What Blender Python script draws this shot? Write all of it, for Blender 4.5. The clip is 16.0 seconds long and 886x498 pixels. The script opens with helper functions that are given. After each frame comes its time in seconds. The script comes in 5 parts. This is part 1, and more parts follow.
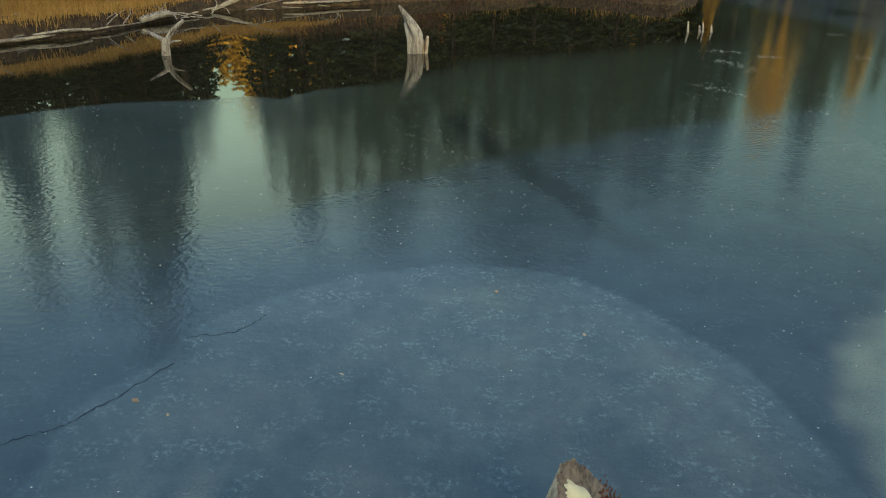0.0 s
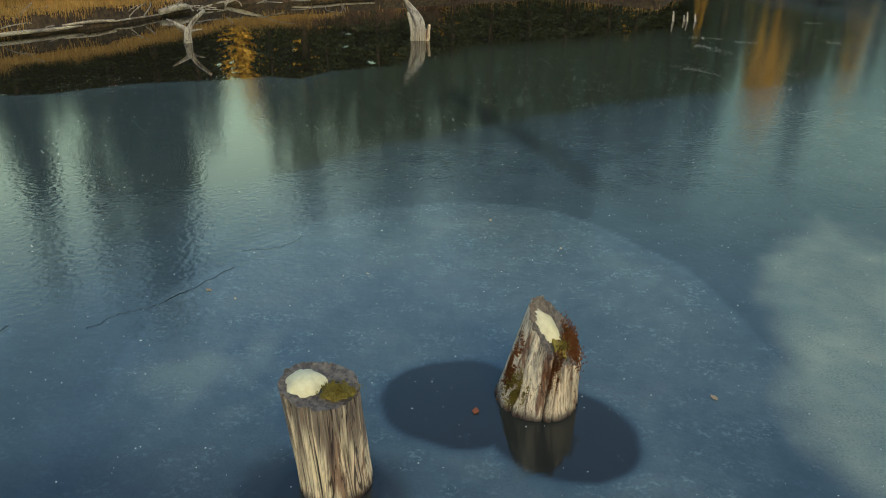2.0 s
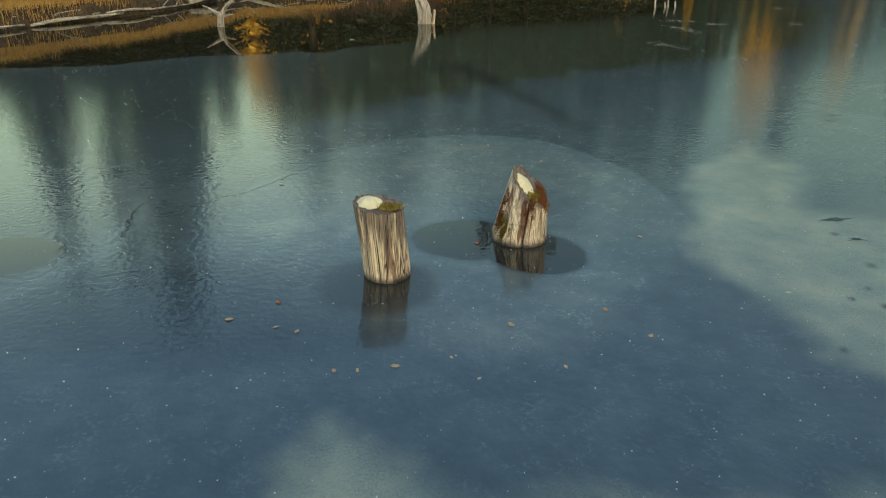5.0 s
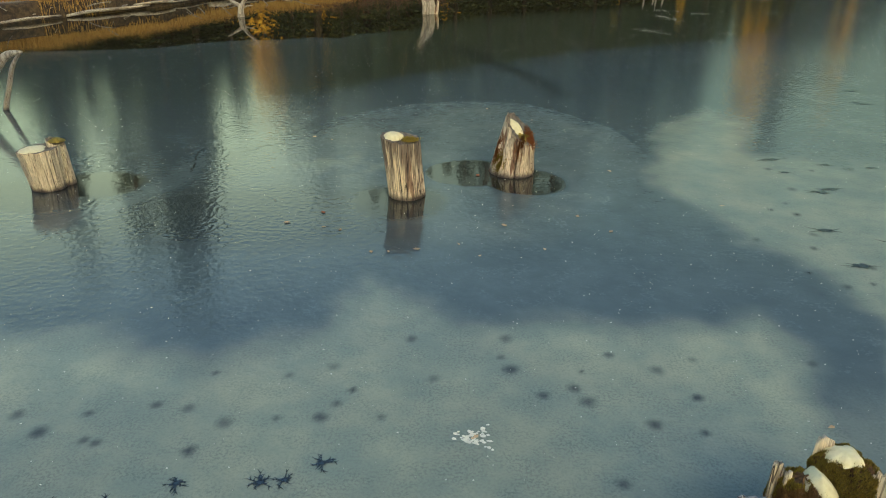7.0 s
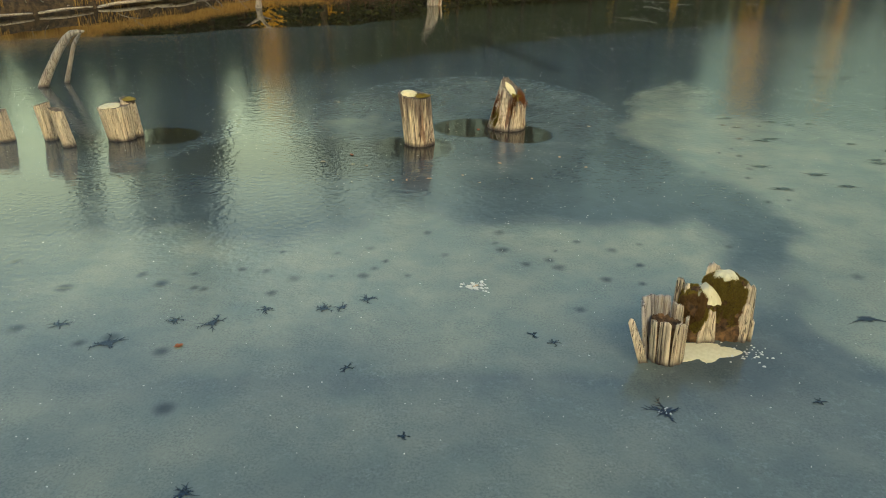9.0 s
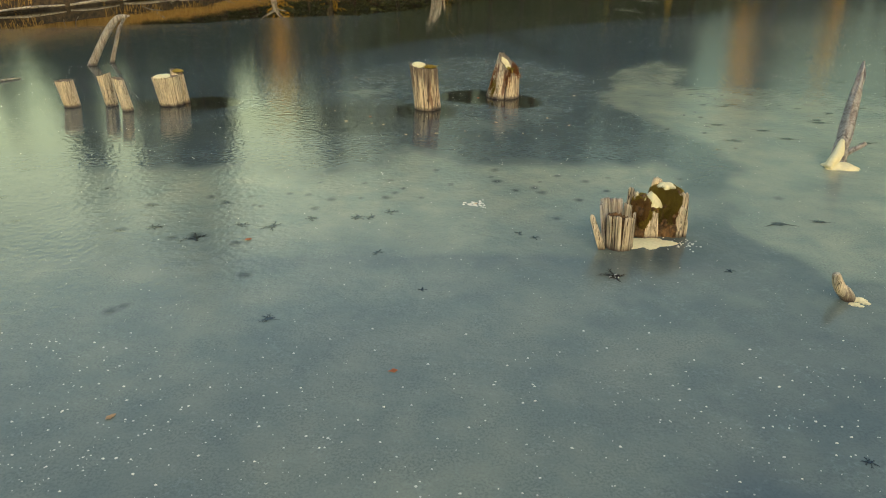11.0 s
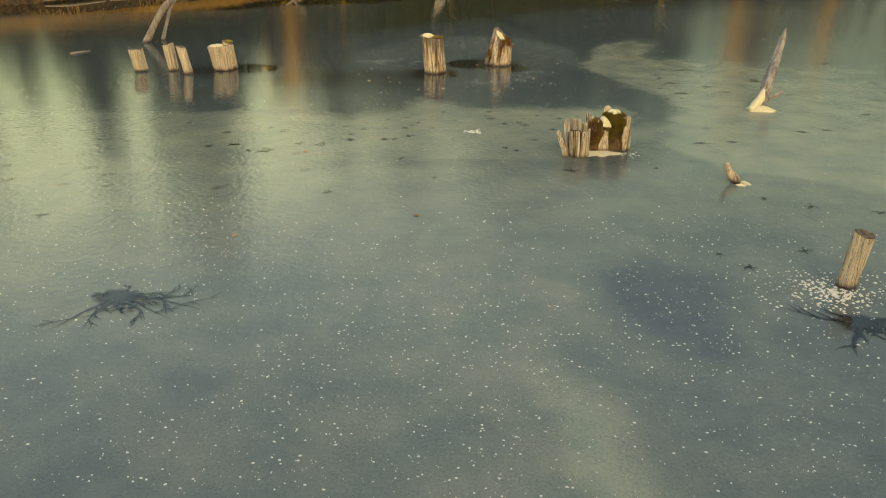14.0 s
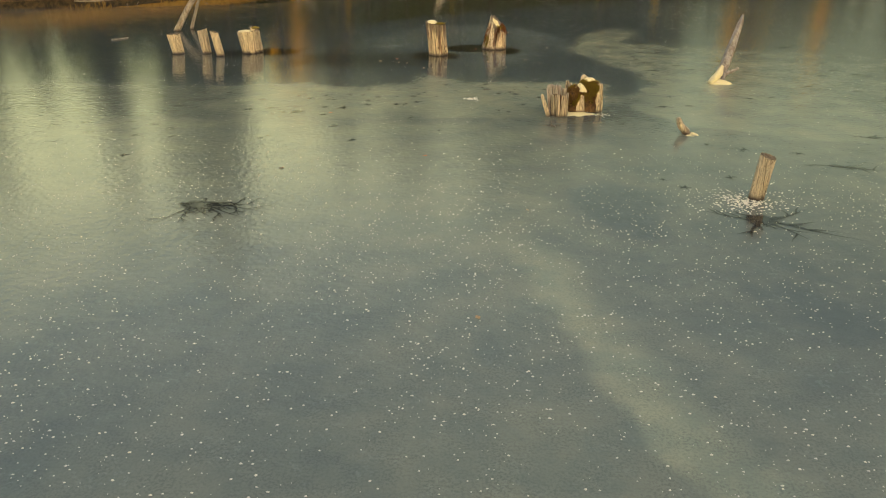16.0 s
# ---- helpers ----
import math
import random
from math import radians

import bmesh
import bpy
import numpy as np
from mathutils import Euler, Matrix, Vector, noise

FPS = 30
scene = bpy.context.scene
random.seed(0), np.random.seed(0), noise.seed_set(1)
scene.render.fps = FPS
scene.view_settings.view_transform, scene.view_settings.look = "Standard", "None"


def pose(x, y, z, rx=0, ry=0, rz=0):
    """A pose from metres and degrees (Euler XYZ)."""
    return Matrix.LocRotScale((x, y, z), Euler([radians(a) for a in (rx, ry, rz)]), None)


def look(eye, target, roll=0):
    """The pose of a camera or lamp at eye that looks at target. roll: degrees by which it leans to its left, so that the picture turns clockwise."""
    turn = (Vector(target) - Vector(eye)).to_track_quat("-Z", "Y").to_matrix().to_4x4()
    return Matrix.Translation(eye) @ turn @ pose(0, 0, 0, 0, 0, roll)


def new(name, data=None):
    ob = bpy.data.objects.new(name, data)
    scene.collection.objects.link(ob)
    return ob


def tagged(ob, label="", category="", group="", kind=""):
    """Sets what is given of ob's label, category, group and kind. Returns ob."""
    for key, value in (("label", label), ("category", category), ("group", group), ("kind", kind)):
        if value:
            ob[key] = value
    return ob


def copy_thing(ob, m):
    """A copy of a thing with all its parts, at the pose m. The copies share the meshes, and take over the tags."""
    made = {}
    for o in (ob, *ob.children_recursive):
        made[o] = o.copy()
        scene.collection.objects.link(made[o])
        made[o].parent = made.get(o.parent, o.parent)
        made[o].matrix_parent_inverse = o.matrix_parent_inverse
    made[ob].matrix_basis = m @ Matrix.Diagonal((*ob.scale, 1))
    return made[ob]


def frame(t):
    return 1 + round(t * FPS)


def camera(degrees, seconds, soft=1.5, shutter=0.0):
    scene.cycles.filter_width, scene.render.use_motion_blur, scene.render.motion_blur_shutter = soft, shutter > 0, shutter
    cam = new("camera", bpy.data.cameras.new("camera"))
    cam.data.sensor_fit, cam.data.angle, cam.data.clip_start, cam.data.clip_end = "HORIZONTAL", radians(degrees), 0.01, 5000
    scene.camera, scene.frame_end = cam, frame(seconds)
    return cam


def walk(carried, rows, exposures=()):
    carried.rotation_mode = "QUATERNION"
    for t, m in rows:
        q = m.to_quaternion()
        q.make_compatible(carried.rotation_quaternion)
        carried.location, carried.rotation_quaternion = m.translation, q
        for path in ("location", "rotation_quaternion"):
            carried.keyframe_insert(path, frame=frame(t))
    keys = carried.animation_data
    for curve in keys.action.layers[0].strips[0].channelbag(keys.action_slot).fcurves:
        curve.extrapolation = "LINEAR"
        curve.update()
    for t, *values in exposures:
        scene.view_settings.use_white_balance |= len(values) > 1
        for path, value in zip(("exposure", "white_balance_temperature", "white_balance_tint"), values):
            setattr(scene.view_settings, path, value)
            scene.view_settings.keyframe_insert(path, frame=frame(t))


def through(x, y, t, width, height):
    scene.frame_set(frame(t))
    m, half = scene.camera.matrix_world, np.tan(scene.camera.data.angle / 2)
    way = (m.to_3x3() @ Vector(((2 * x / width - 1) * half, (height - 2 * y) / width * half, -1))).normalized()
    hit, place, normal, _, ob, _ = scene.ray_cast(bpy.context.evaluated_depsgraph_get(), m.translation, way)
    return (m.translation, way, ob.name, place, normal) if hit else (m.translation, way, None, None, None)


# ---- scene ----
cam = camera(62.0, 16.0, soft=1.0)
PATH = [
    (0, (-0.068, 0.069, 2.204), (-0.146, 1.889, 1.381), 0.89),
    (0.5, (-0.058, -0.224, 2.202), (-0.136, 1.596, 1.377), 0.82),
    (1, (-0.051, -0.509, 2.199), (-0.129, 1.312, 1.373), 0.76),
    (1.5, (-0.045, -0.791, 2.195), (-0.123, 1.029, 1.368), 0.69),
    (2, (-0.041, -1.077, 2.191), (-0.119, 0.742, 1.363), 0.62),
    (2.5, (-0.037, -1.370, 2.186), (-0.115, 0.449, 1.357), 0.56),
    (3, (-0.035, -1.673, 2.180), (-0.113, 0.146, 1.351), 0.50),
    (3.5, (-0.033, -1.985, 2.174), (-0.112, -0.167, 1.345), 0.44),
    (4, (-0.031, -2.307, 2.168), (-0.111, -0.490, 1.339), 0.39),
    (4.5, (-0.030, -2.639, 2.162), (-0.110, -0.822, 1.332), 0.34),
    (5, (-0.029, -2.980, 2.156), (-0.110, -1.163, 1.326), 0.29),
    (5.5, (-0.029, -3.328, 2.150), (-0.109, -1.511, 1.319), 0.25),
    (6, (-0.027, -3.680, 2.143), (-0.109, -1.863, 1.313), 0.20),
    (6.5, (-0.026, -4.036, 2.137), (-0.108, -2.219, 1.306), 0.17),
    (7, (-0.024, -4.394, 2.131), (-0.107, -2.577, 1.300), 0.13),
    (7.5, (-0.022, -4.751, 2.126), (-0.106, -2.934, 1.294), 0.10),
    (8, (-0.019, -5.107, 2.120), (-0.104, -3.290, 1.288), 0.08),
    (8.5, (-0.016, -5.459, 2.115), (-0.101, -3.642, 1.283), 0.05),
    (9, (-0.012, -5.808, 2.110), (-0.098, -3.991, 1.277), 0.03),
    (9.5, (-0.007, -6.152, 2.105), (-0.094, -4.336, 1.272), 0.01),
    (10, (-0.001, -6.491, 2.101), (-0.089, -4.675, 1.267), 0.00),
    (10.5, (0.006, -6.827, 2.096), (-0.083, -5.011, 1.263), -0.01),
    (11, (0.013, -7.159, 2.092), (-0.077, -5.343, 1.258), -0.02),
    (11.5, (0.022, -7.488, 2.088), (-0.069, -5.673, 1.254), -0.03),
    (12, (0.031, -7.817, 2.084), (-0.061, -6.002, 1.250), -0.03),
    (12.5, (0.041, -8.147, 2.081), (-0.052, -6.332, 1.246), -0.04),
    (13, (0.052, -8.479, 2.077), (-0.042, -6.664, 1.243), -0.04),
    (13.5, (0.064, -8.817, 2.073), (-0.031, -7.002, 1.239), -0.04),
    (14, (0.076, -9.162, 2.070), (-0.020, -7.347, 1.236), -0.04),
    (14.5, (0.089, -9.516, 2.066), (-0.008, -7.701, 1.232), -0.04),
    (15, (0.102, -9.882, 2.061), (0.005, -8.066, 1.229), -0.05),
    (15.5, (0.116, -10.262, 2.057), (0.018, -8.445, 1.225), -0.05),
    (16, (0.130, -10.656, 2.051), (0.032, -8.838, 1.222), -0.06),
]
walk(cam, [(t, look(eye, target, roll)) for t, eye, target, roll in PATH],
     exposures=[(0.0, 1.55, 5360, 0), (4.0, 1.68, 5500, 0), (9.0, 1.87, 6350, 1), (12.5, 1.88, 7100, 4), (16.0, 1.86, 8200, 9)])


# ---- world and sun ----
SUN_EL, SUN_AZ = 10.0, 160.0          # degrees; azimuth clockwise from +y
world = bpy.data.worlds.new("world")
scene.world = world
world.use_nodes = True
wn, wl = world.node_tree.nodes, world.node_tree.links
sky = wn.new("ShaderNodeTexSky")
sky.sky_type = "NISHITA"
sky.sun_disc = False
sky.sun_elevation = radians(SUN_EL)
sky.sun_rotation = radians(SUN_AZ)
sky.air_density = 0.6
sky.dust_density = 7.0
sky.ozone_density = 1.0
wn["Background"].inputs["Strength"].default_value = 0.34
# evening sky: cream towards the horizon all round, bluer overhead
where = wn.new("ShaderNodeTexCoord")
split = wn.new("ShaderNodeSeparateXYZ")
wl.new(where.outputs["Generated"], split.inputs[0])
glow = wn.new("ShaderNodeValToRGB")
glow.color_ramp.elements[0].position, glow.color_ramp.elements[0].color = 0.05, (0.42, 0.34, 0.16, 1)
glow.color_ramp.elements[1].position, glow.color_ramp.elements[1].color = 0.85, (0.31, 0.38, 0.49, 1)
for z, c in ((0.13, (0.40, 0.32, 0.16, 1)), (0.20, (0.92, 0.72, 0.29, 1)), (0.27, (1.28, 0.92, 0.37, 1)), (0.35, (1.18, 0.86, 0.38, 1)), (0.43, (0.74, 0.64, 0.42, 1)), (0.60, (0.47, 0.49, 0.46, 1))):
    mid = glow.color_ramp.elements.new(z)
    mid.color = c
wl.new(split.outputs[2], glow.inputs[0])
east = wn.new("ShaderNodeMapRange")
east.interpolation_type = "SMOOTHSTEP"
east.inputs["From Min"].default_value, east.inputs["From Max"].default_value = -0.30, 0.18
wl.new(split.outputs[0], east.inputs["Value"])
low = wn.new("ShaderNodeMapRange")
low.interpolation_type = "SMOOTHSTEP"
low.inputs["From Min"].default_value, low.inputs["From Max"].default_value = 0.36, 0.56
low.inputs["To Min"].default_value, low.inputs["To Max"].default_value = 1.0, 0.0
wl.new(split.outputs[2], low.inputs["Value"])
both = wn.new("ShaderNodeMath")
both.operation = "MULTIPLY"
wl.new(east.outputs[0], both.inputs[0])
wl.new(low.outputs[0], both.inputs[1])
dusk = wn.new("ShaderNodeMix")          # away from the glow the low sky is dimmer and bluer
dusk.data_type, dusk.blend_type = "RGBA", "MULTIPLY"
dusk.inputs[7].default_value = (0.40, 0.47, 0.56, 1)
wl.new(both.outputs[0], dusk.inputs[0])
wl.new(glow.outputs[0], dusk.inputs[6])
tint = wn.new("ShaderNodeMix")
tint.data_type, tint.blend_type = "RGBA", "MULTIPLY"
tint.inputs[0].default_value = 1.0
wl.new(sky.outputs[0], tint.inputs[6])
wl.new(dusk.outputs[2], tint.inputs[7])
wl.new(tint.outputs[2], wn["Background"].inputs["Color"])
sun = new("sun", bpy.data.lights.new("sun", "SUN"))
sun.data.energy = 2.0
sun.data.angle = radians(1.0)
sun.data.color = (1.0, 0.82, 0.6)
sun_dir = Vector((math.sin(radians(SUN_AZ)) * math.cos(radians(SUN_EL)), math.cos(radians(SUN_AZ)) * math.cos(radians(SUN_EL)), math.sin(radians(SUN_EL))))
sun.matrix_world = look(sun_dir * 50, (0, 0, 0))


# ---- node helpers ----
def material(name):
    m = bpy.data.materials.new(name)
    m.use_nodes = True
    nt = m.node_tree
    return m, nt.nodes, nt.links, nt.nodes["Principled BSDF"]


def tex_noise(n, l, scale, detail=4.0, rough=0.55, vec=None, distortion=0.0):
    t = n.new("ShaderNodeTexNoise")
    t.inputs["Scale"].default_value = scale
    t.inputs["Detail"].default_value = detail
    t.inputs["Roughness"].default_value = rough
    t.inputs["Distortion"].default_value = distortion
    if vec is not None:
        l.new(vec, t.inputs["Vector"])
    return t.outputs["Fac"]


def coords(n, l, scale=(1, 1, 1), kind="Object"):
    c = n.new("ShaderNodeTexCoord")
    mp = n.new("ShaderNodeMapping")
    mp.inputs["Scale"].default_value = scale
    l.new(c.outputs[kind], mp.inputs["Vector"])
    return mp.outputs[0]


def ramp(n, l, fac, lo, hi, a=0.0, b=1.0):
    r = n.new("ShaderNodeMapRange")
    r.interpolation_type = "SMOOTHSTEP"
    l.new(fac, r.inputs["Value"])
    r.inputs["From Min"].default_value, r.inputs["From Max"].default_value = lo, hi
    r.inputs["To Min"].default_value, r.inputs["To Max"].default_value = a, b
    return r.outputs[0]


def maths(n, l, op, a, b):
    m = n.new("ShaderNodeMath")
    m.operation = op
    for i, v in enumerate((a, b)):
        if isinstance(v, (int, float)):
            m.inputs[i].default_value = v
        else:
            l.new(v, m.inputs[i])
    return m.outputs[0]


def mix(n, l, fac, a, b):
    m = n.new("ShaderNodeMix")
    m.data_type = "RGBA"
    if isinstance(fac, (int, float)):
        m.inputs[0].default_value = fac
    else:
        l.new(fac, m.inputs[0])
    for i, v in ((6, a), (7, b)):
        if isinstance(v, tuple):
            m.inputs[i].default_value = (*v, 1)
        else:
            l.new(v, m.inputs[i])
    return m.outputs[2]


def attr(n, name):
    a = n.new("ShaderNodeAttribute")
    a.attribute_name = name
    return a.outputs["Fac"]


def bump(n, l, p, height, strength, distance, under=None):
    b = n.new("ShaderNodeBump")
    if isinstance(strength, (int, float)):
        b.inputs["Strength"].default_value = strength
    else:
        l.new(strength, b.inputs["Strength"])
    b.inputs["Distance"].default_value = distance
    l.new(height, b.inputs["Height"])
    if under is not None:
        l.new(under, b.inputs["Normal"])
    if p is not None:
        l.new(b.outputs[0], p.inputs["Normal"])
    return b.outputs[0]


# ---- materials ----
def make_ice():
    m, n, l, p = material("lake_ice")
    c = coords(n, l)
    milk, clear, opened, frost, spot = (attr(n, k) for k in ("milk", "clear", "opened", "frost", "spot"))
    cloud = tex_noise(n, l, 2.2, 6, 0.6, c)
    grain = tex_noise(n, l, 14.0, 5, 0.65, c)
    fine = tex_noise(n, l, 60.0, 3, 0.6, c)
    # blue-grey lake ice, clouded at two scales
    base = mix(n, l, ramp(n, l, cloud, 0.3, 0.72), (0.040, 0.059, 0.071), (0.064, 0.089, 0.098))
    # hazy and flecked frost
    flecks = maths(n, l, "MULTIPLY", ramp(n, l, tex_noise(n, l, 34.0, 5, 0.7, c), 0.51, 0.58), ramp(n, l, tex_noise(n, l, 5.4, 4, 0.6, c), 0.48, 0.62))
    fr = maths(n, l, "MULTIPLY", frost, maths(n, l, "ADD", ramp(n, l, tex_noise(n, l, 9.0, 8, 0.72, c), 0.34, 0.70, 0.34, 0.62), maths(n, l, "MULTIPLY", flecks, 0.85)))
    base = mix(n, l, fr, base, (0.20, 0.255, 0.255))
    # milky snow ice
    milky = mix(n, l, ramp(n, l, cloud, 0.3, 0.7), (0.235, 0.277, 0.215), (0.362, 0.372, 0.255))
    milky = mix(n, l, maths(n, l, "MULTIPLY", ramp(n, l, fine, 0.5, 0.8), 0.2), milky, (0.4, 0.44, 0.36))
    base = mix(n, l, milk, base, milky)
    speck = maths(n, l, "MULTIPLY", ramp(n, l, tex_noise(n, l, 75.0, 2, 0.6, c), 0.42, 0.64), ramp(n, l, tex_noise(n, l, 6.0, 3, 0.6, c), 0.35, 0.65, 0.12, 0.34))
    base = mix(n, l, speck, base, (0.06, 0.075, 0.075))
    black = mix(n, l, cloud, (0.024, 0.031, 0.018), (0.058, 0.060, 0.030))
    base = mix(n, l, clear, base, black)
    base = mix(n, l, opened, base, (0.022, 0.019, 0.010))
    base = mix(n, l, spot, base, (0.014, 0.018, 0.022))
    l.new(base, p.inputs["Base Color"])
    p.inputs["IOR"].default_value = 1.45
    r = ramp(n, l, cloud, 0.3, 0.7, 0.012, 0.03)
    r = maths(n, l, "MULTIPLY", r, maths(n, l, "SUBTRACT", 1.0, maths(n, l, "MULTIPLY", clear, 0.35)))
    r = maths(n, l, "MULTIPLY", r, maths(n, l, "SUBTRACT", 1.0, opened))
    r = maths(n, l, "ADD", maths(n, l, "ADD", r, 0.012), maths(n, l, "MULTIPLY", milk, 0.09))
    l.new(r, p.inputs["Roughness"])
    wav = tex_noise(n, l, 20.0, 2, 0.5, c)
    keep = maths(n, l, "ADD", maths(n, l, "SUBTRACT", 1.0, maths(n, l, "MULTIPLY", clear, 0.6)), maths(n, l, "MULTIPLY", milk, 0.9))
    keep = maths(n, l, "MULTIPLY", keep, maths(n, l, "SUBTRACT", 1.0, maths(n, l, "MULTIPLY", opened, 0.97)))
    bump(n, l, p, wav, maths(n, l, "MULTIPLY", keep, 1.0), 0.0025)
    return m


def make_wood(name, pale, grey, dark, stain=0.5, grain_scale=(58, 58, 2.6)):
    m, n, l, p = material(name)
    c = coords(n, l, grain_scale)
    grain = tex_noise(n, l, 1.3, 6, 0.6, c)
    streak = tex_noise(n, l, 0.45, 4, 0.6, c)
    patch = tex_noise(n, l, 1.0, 4, 0.6, coords(n, l, (7, 7, 3.0)))
    crack, wet, age = attr(n, "crack"), attr(n, "wet"), attr(n, "age")
    col = mix(n, l, ramp(n, l, streak, 0.42, 0.60), pale, tuple(0.82 * v for v in pale))
    col = mix(n, l, maths(n, l, "MULTIPLY", ramp(n, l, patch, 0.46, 0.68), 0.5), col, grey)
    rust = maths(n, l, "MULTIPLY", ramp(n, l, tex_noise(n, l, 1.3, 6, 0.65, coords(n, l, (14, 14, 2.4))), 0.52, 0.62), stain)
    col = mix(n, l, rust, col, (0.15, 0.045, 0.014))
    old = ramp(n, l, maths(n, l, "ADD", age, maths(n, l, "MULTIPLY", maths(n, l, "SUBTRACT", streak, 0.5), 2.6)), 0.28, 0.85)
    col = mix(n, l, maths(n, l, "MULTIPLY", old, 0.8), col, (0.125, 0.094, 0.080))
    col = mix(n, l, maths(n, l, "MULTIPLY", ramp(n, l, grain, 0.52, 0.62), 0.42), col, tuple(0.35 * v for v in grey))
    hair = tex_noise(n, l, 1.0, 3, 0.6, coords(n, l, tuple(3.0 * v if v > 10 else 0.7 * v for v in grain_scale)))
    col = mix(n, l, maths(n, l, "MULTIPLY", ramp(n, l, hair, 0.53, 0.60), 0.5), col, (0.15, 0.075, 0.048))
    # crisp drying cracks along the grain, at two scales
    splits = None
    for k, wid, lo, hi in ((0.34, 0.018, 0.46, 0.58), (1.1, 0.030, 0.46, 0.60)):
        ridge = tex_noise(n, l, 1.0, 2, 0.5, coords(n, l, tuple(k * v if v > 10 else 0.4 * v for v in grain_scale)))
        line = ramp(n, l, maths(n, l, "ABSOLUTE", maths(n, l, "SUBTRACT", ridge, 0.5), 0.0), 0.25 * wid, wid, 1.0, 0.0)
        gate = ramp(n, l, tex_noise(n, l, 1.0, 3, 0.6, coords(n, l, tuple(0.3 * k * v for v in grain_scale))), lo, hi)
        line = maths(n, l, "MULTIPLY", line, gate)
        splits = line if splits is None else maths(n, l, "MAXIMUM", splits, line)
    col = mix(n, l, maths(n, l, "MULTIPLY", splits, 0.9), col, dark)
    col = mix(n, l, crack, col, dark)
    col = mix(n, l, wet, col, (0.035, 0.018, 0.016))
    l.new(col, p.inputs["Base Color"])
    l.new(maths(n, l, "SUBTRACT", 0.85, maths(n, l, "MULTIPLY", wet, 0.5)), p.inputs["Roughness"])
    bump(n, l, p, maths(n, l, "SUBTRACT", maths(n, l, "SUBTRACT", grain, splits), maths(n, l, "MULTIPLY", hair, 0.5)), 1.0, 0.006)
    return m


def make_simple(name, a, b, scale, rough=0.9, strength=0.5, dist=0.01, stretch=(1, 1, 1), lo=0.35, hi=0.65):
    m, n, l, p = material(name)
    c = coords(n, l, stretch)
    f = tex_noise(n, l, scale, 6, 0.65, c)
    l.new(mix(n, l, ramp(n, l, f, lo, hi), a, b), p.inputs["Base Color"])
    p.inputs["Roughness"].default_value = rough
    bump(n, l, p, f, strength, dist)
    return m


def make_leafy(name, a, b, through=0.3):
    """Needles, blades and leaves: colour varies from piece to piece, some light passes through."""
    m, n, l, p = material(name)
    g = n.new("ShaderNodeNewGeometry")
    o = n.new("ShaderNodeObjectInfo")
    f = maths(n, l, "ADD", maths(n, l, "MULTIPLY", g.outputs["Random Per Island"], 0.7), maths(n, l, "MULTIPLY", o.outputs["Random"], 0.3))
    col = mix(n, l, f, a, b)
    l.new(col, p.inputs["Base Color"])
    p.inputs["Roughness"].default_value = 0.75
    tr = n.new("ShaderNodeBsdfTranslucent")
    l.new(col, tr.inputs["Color"])
    ms = n.new("ShaderNodeMixShader")
    ms.inputs[0].default_value = through
    l.new(p.outputs[0], ms.inputs[1])
    l.new(tr.outputs[0], ms.inputs[2])
    l.new(ms.outputs[0], n["Material Output"].inputs["Surface"])
    return m


def make_snow():
    m, n, l, p = material("old_snow")
    f = tex_noise(n, l, 40.0, 5, 0.6, coords(n, l))
    l.new(mix(n, l, ramp(n, l, f, 0.3, 0.7), (0.72, 0.63, 0.36), (0.82, 0.73, 0.46)), p.inputs["Base Color"])
    p.inputs["Roughness"].default_value = 0.7
    p.inputs["Subsurface Weight"].default_value = 0.15
    p.inputs["Subsurface Radius"].default_value = (0.02, 0.02, 0.02)
    bump(n, l, p, f, 0.4, 0.004)
    return m


def make_ground():
    m, n, l, p = material("bank_ground")
    c = coords(n, l)
    f = tex_noise(n, l, 0.55, 6, 0.6, c)
    g = tex_noise(n, l, 9.0, 6, 0.65, c)
    soil = mix(n, l, ramp(n, l, g, 0.35, 0.65), (0.022, 0.015, 0.009), (0.085, 0.055, 0.025))
    snowy = ramp(n, l, f, 0.50, 0.56)
    dry = attr(n, "bank")
    snowy = maths(n, l, "MULTIPLY", snowy, dry)
    l.new(mix(n, l, snowy, soil, (0.78, 0.77, 0.74)), p.inputs["Base Color"])
    p.inputs["Roughness"].default_value = 0.95
    bump(n, l, p, g, 0.6, 0.04)
    return m


ICE = make_ice()
WOOD = make_wood("weathered_wood", (0.92, 0.77, 0.52), (0.60, 0.44, 0.32), (0.022, 0.011, 0.009), 0.75)
WOOD_PALE = make_wood("bleached_wood", (0.78, 0.66, 0.46), (0.54, 0.44, 0.31), (0.035, 0.022, 0.016), 0.12)
WOOD_POST = make_wood("smooth_pale_wood", (0.82, 0.70, 0.50), (0.60, 0.49, 0.36), (0.03, 0.02, 0.015), 0.12, (130, 130, 2.4))
WOOD_RUST = make_wood("rotten_red_wood", (0.82, 0.69, 0.50), (0.38, 0.27, 0.18), (0.03, 0.014, 0.009), 0.85)
WOOD_LOG = make_wood("driftwood", (0.52, 0.46, 0.36), (0.36, 0.32, 0.27), (0.06, 0.045, 0.035), 0.1, (20, 3, 24))
GREY_WOOD = make_wood("grey_dead_wood", (0.50, 0.46, 0.40), (0.33, 0.30, 0.27), (0.05, 0.035, 0.028), 0.15)
TOPWOOD = make_simple("end_grain", (0.09, 0.07, 0.055), (0.24, 0.19, 0.14), 38.0, 0.9, 0.8, 0.006)
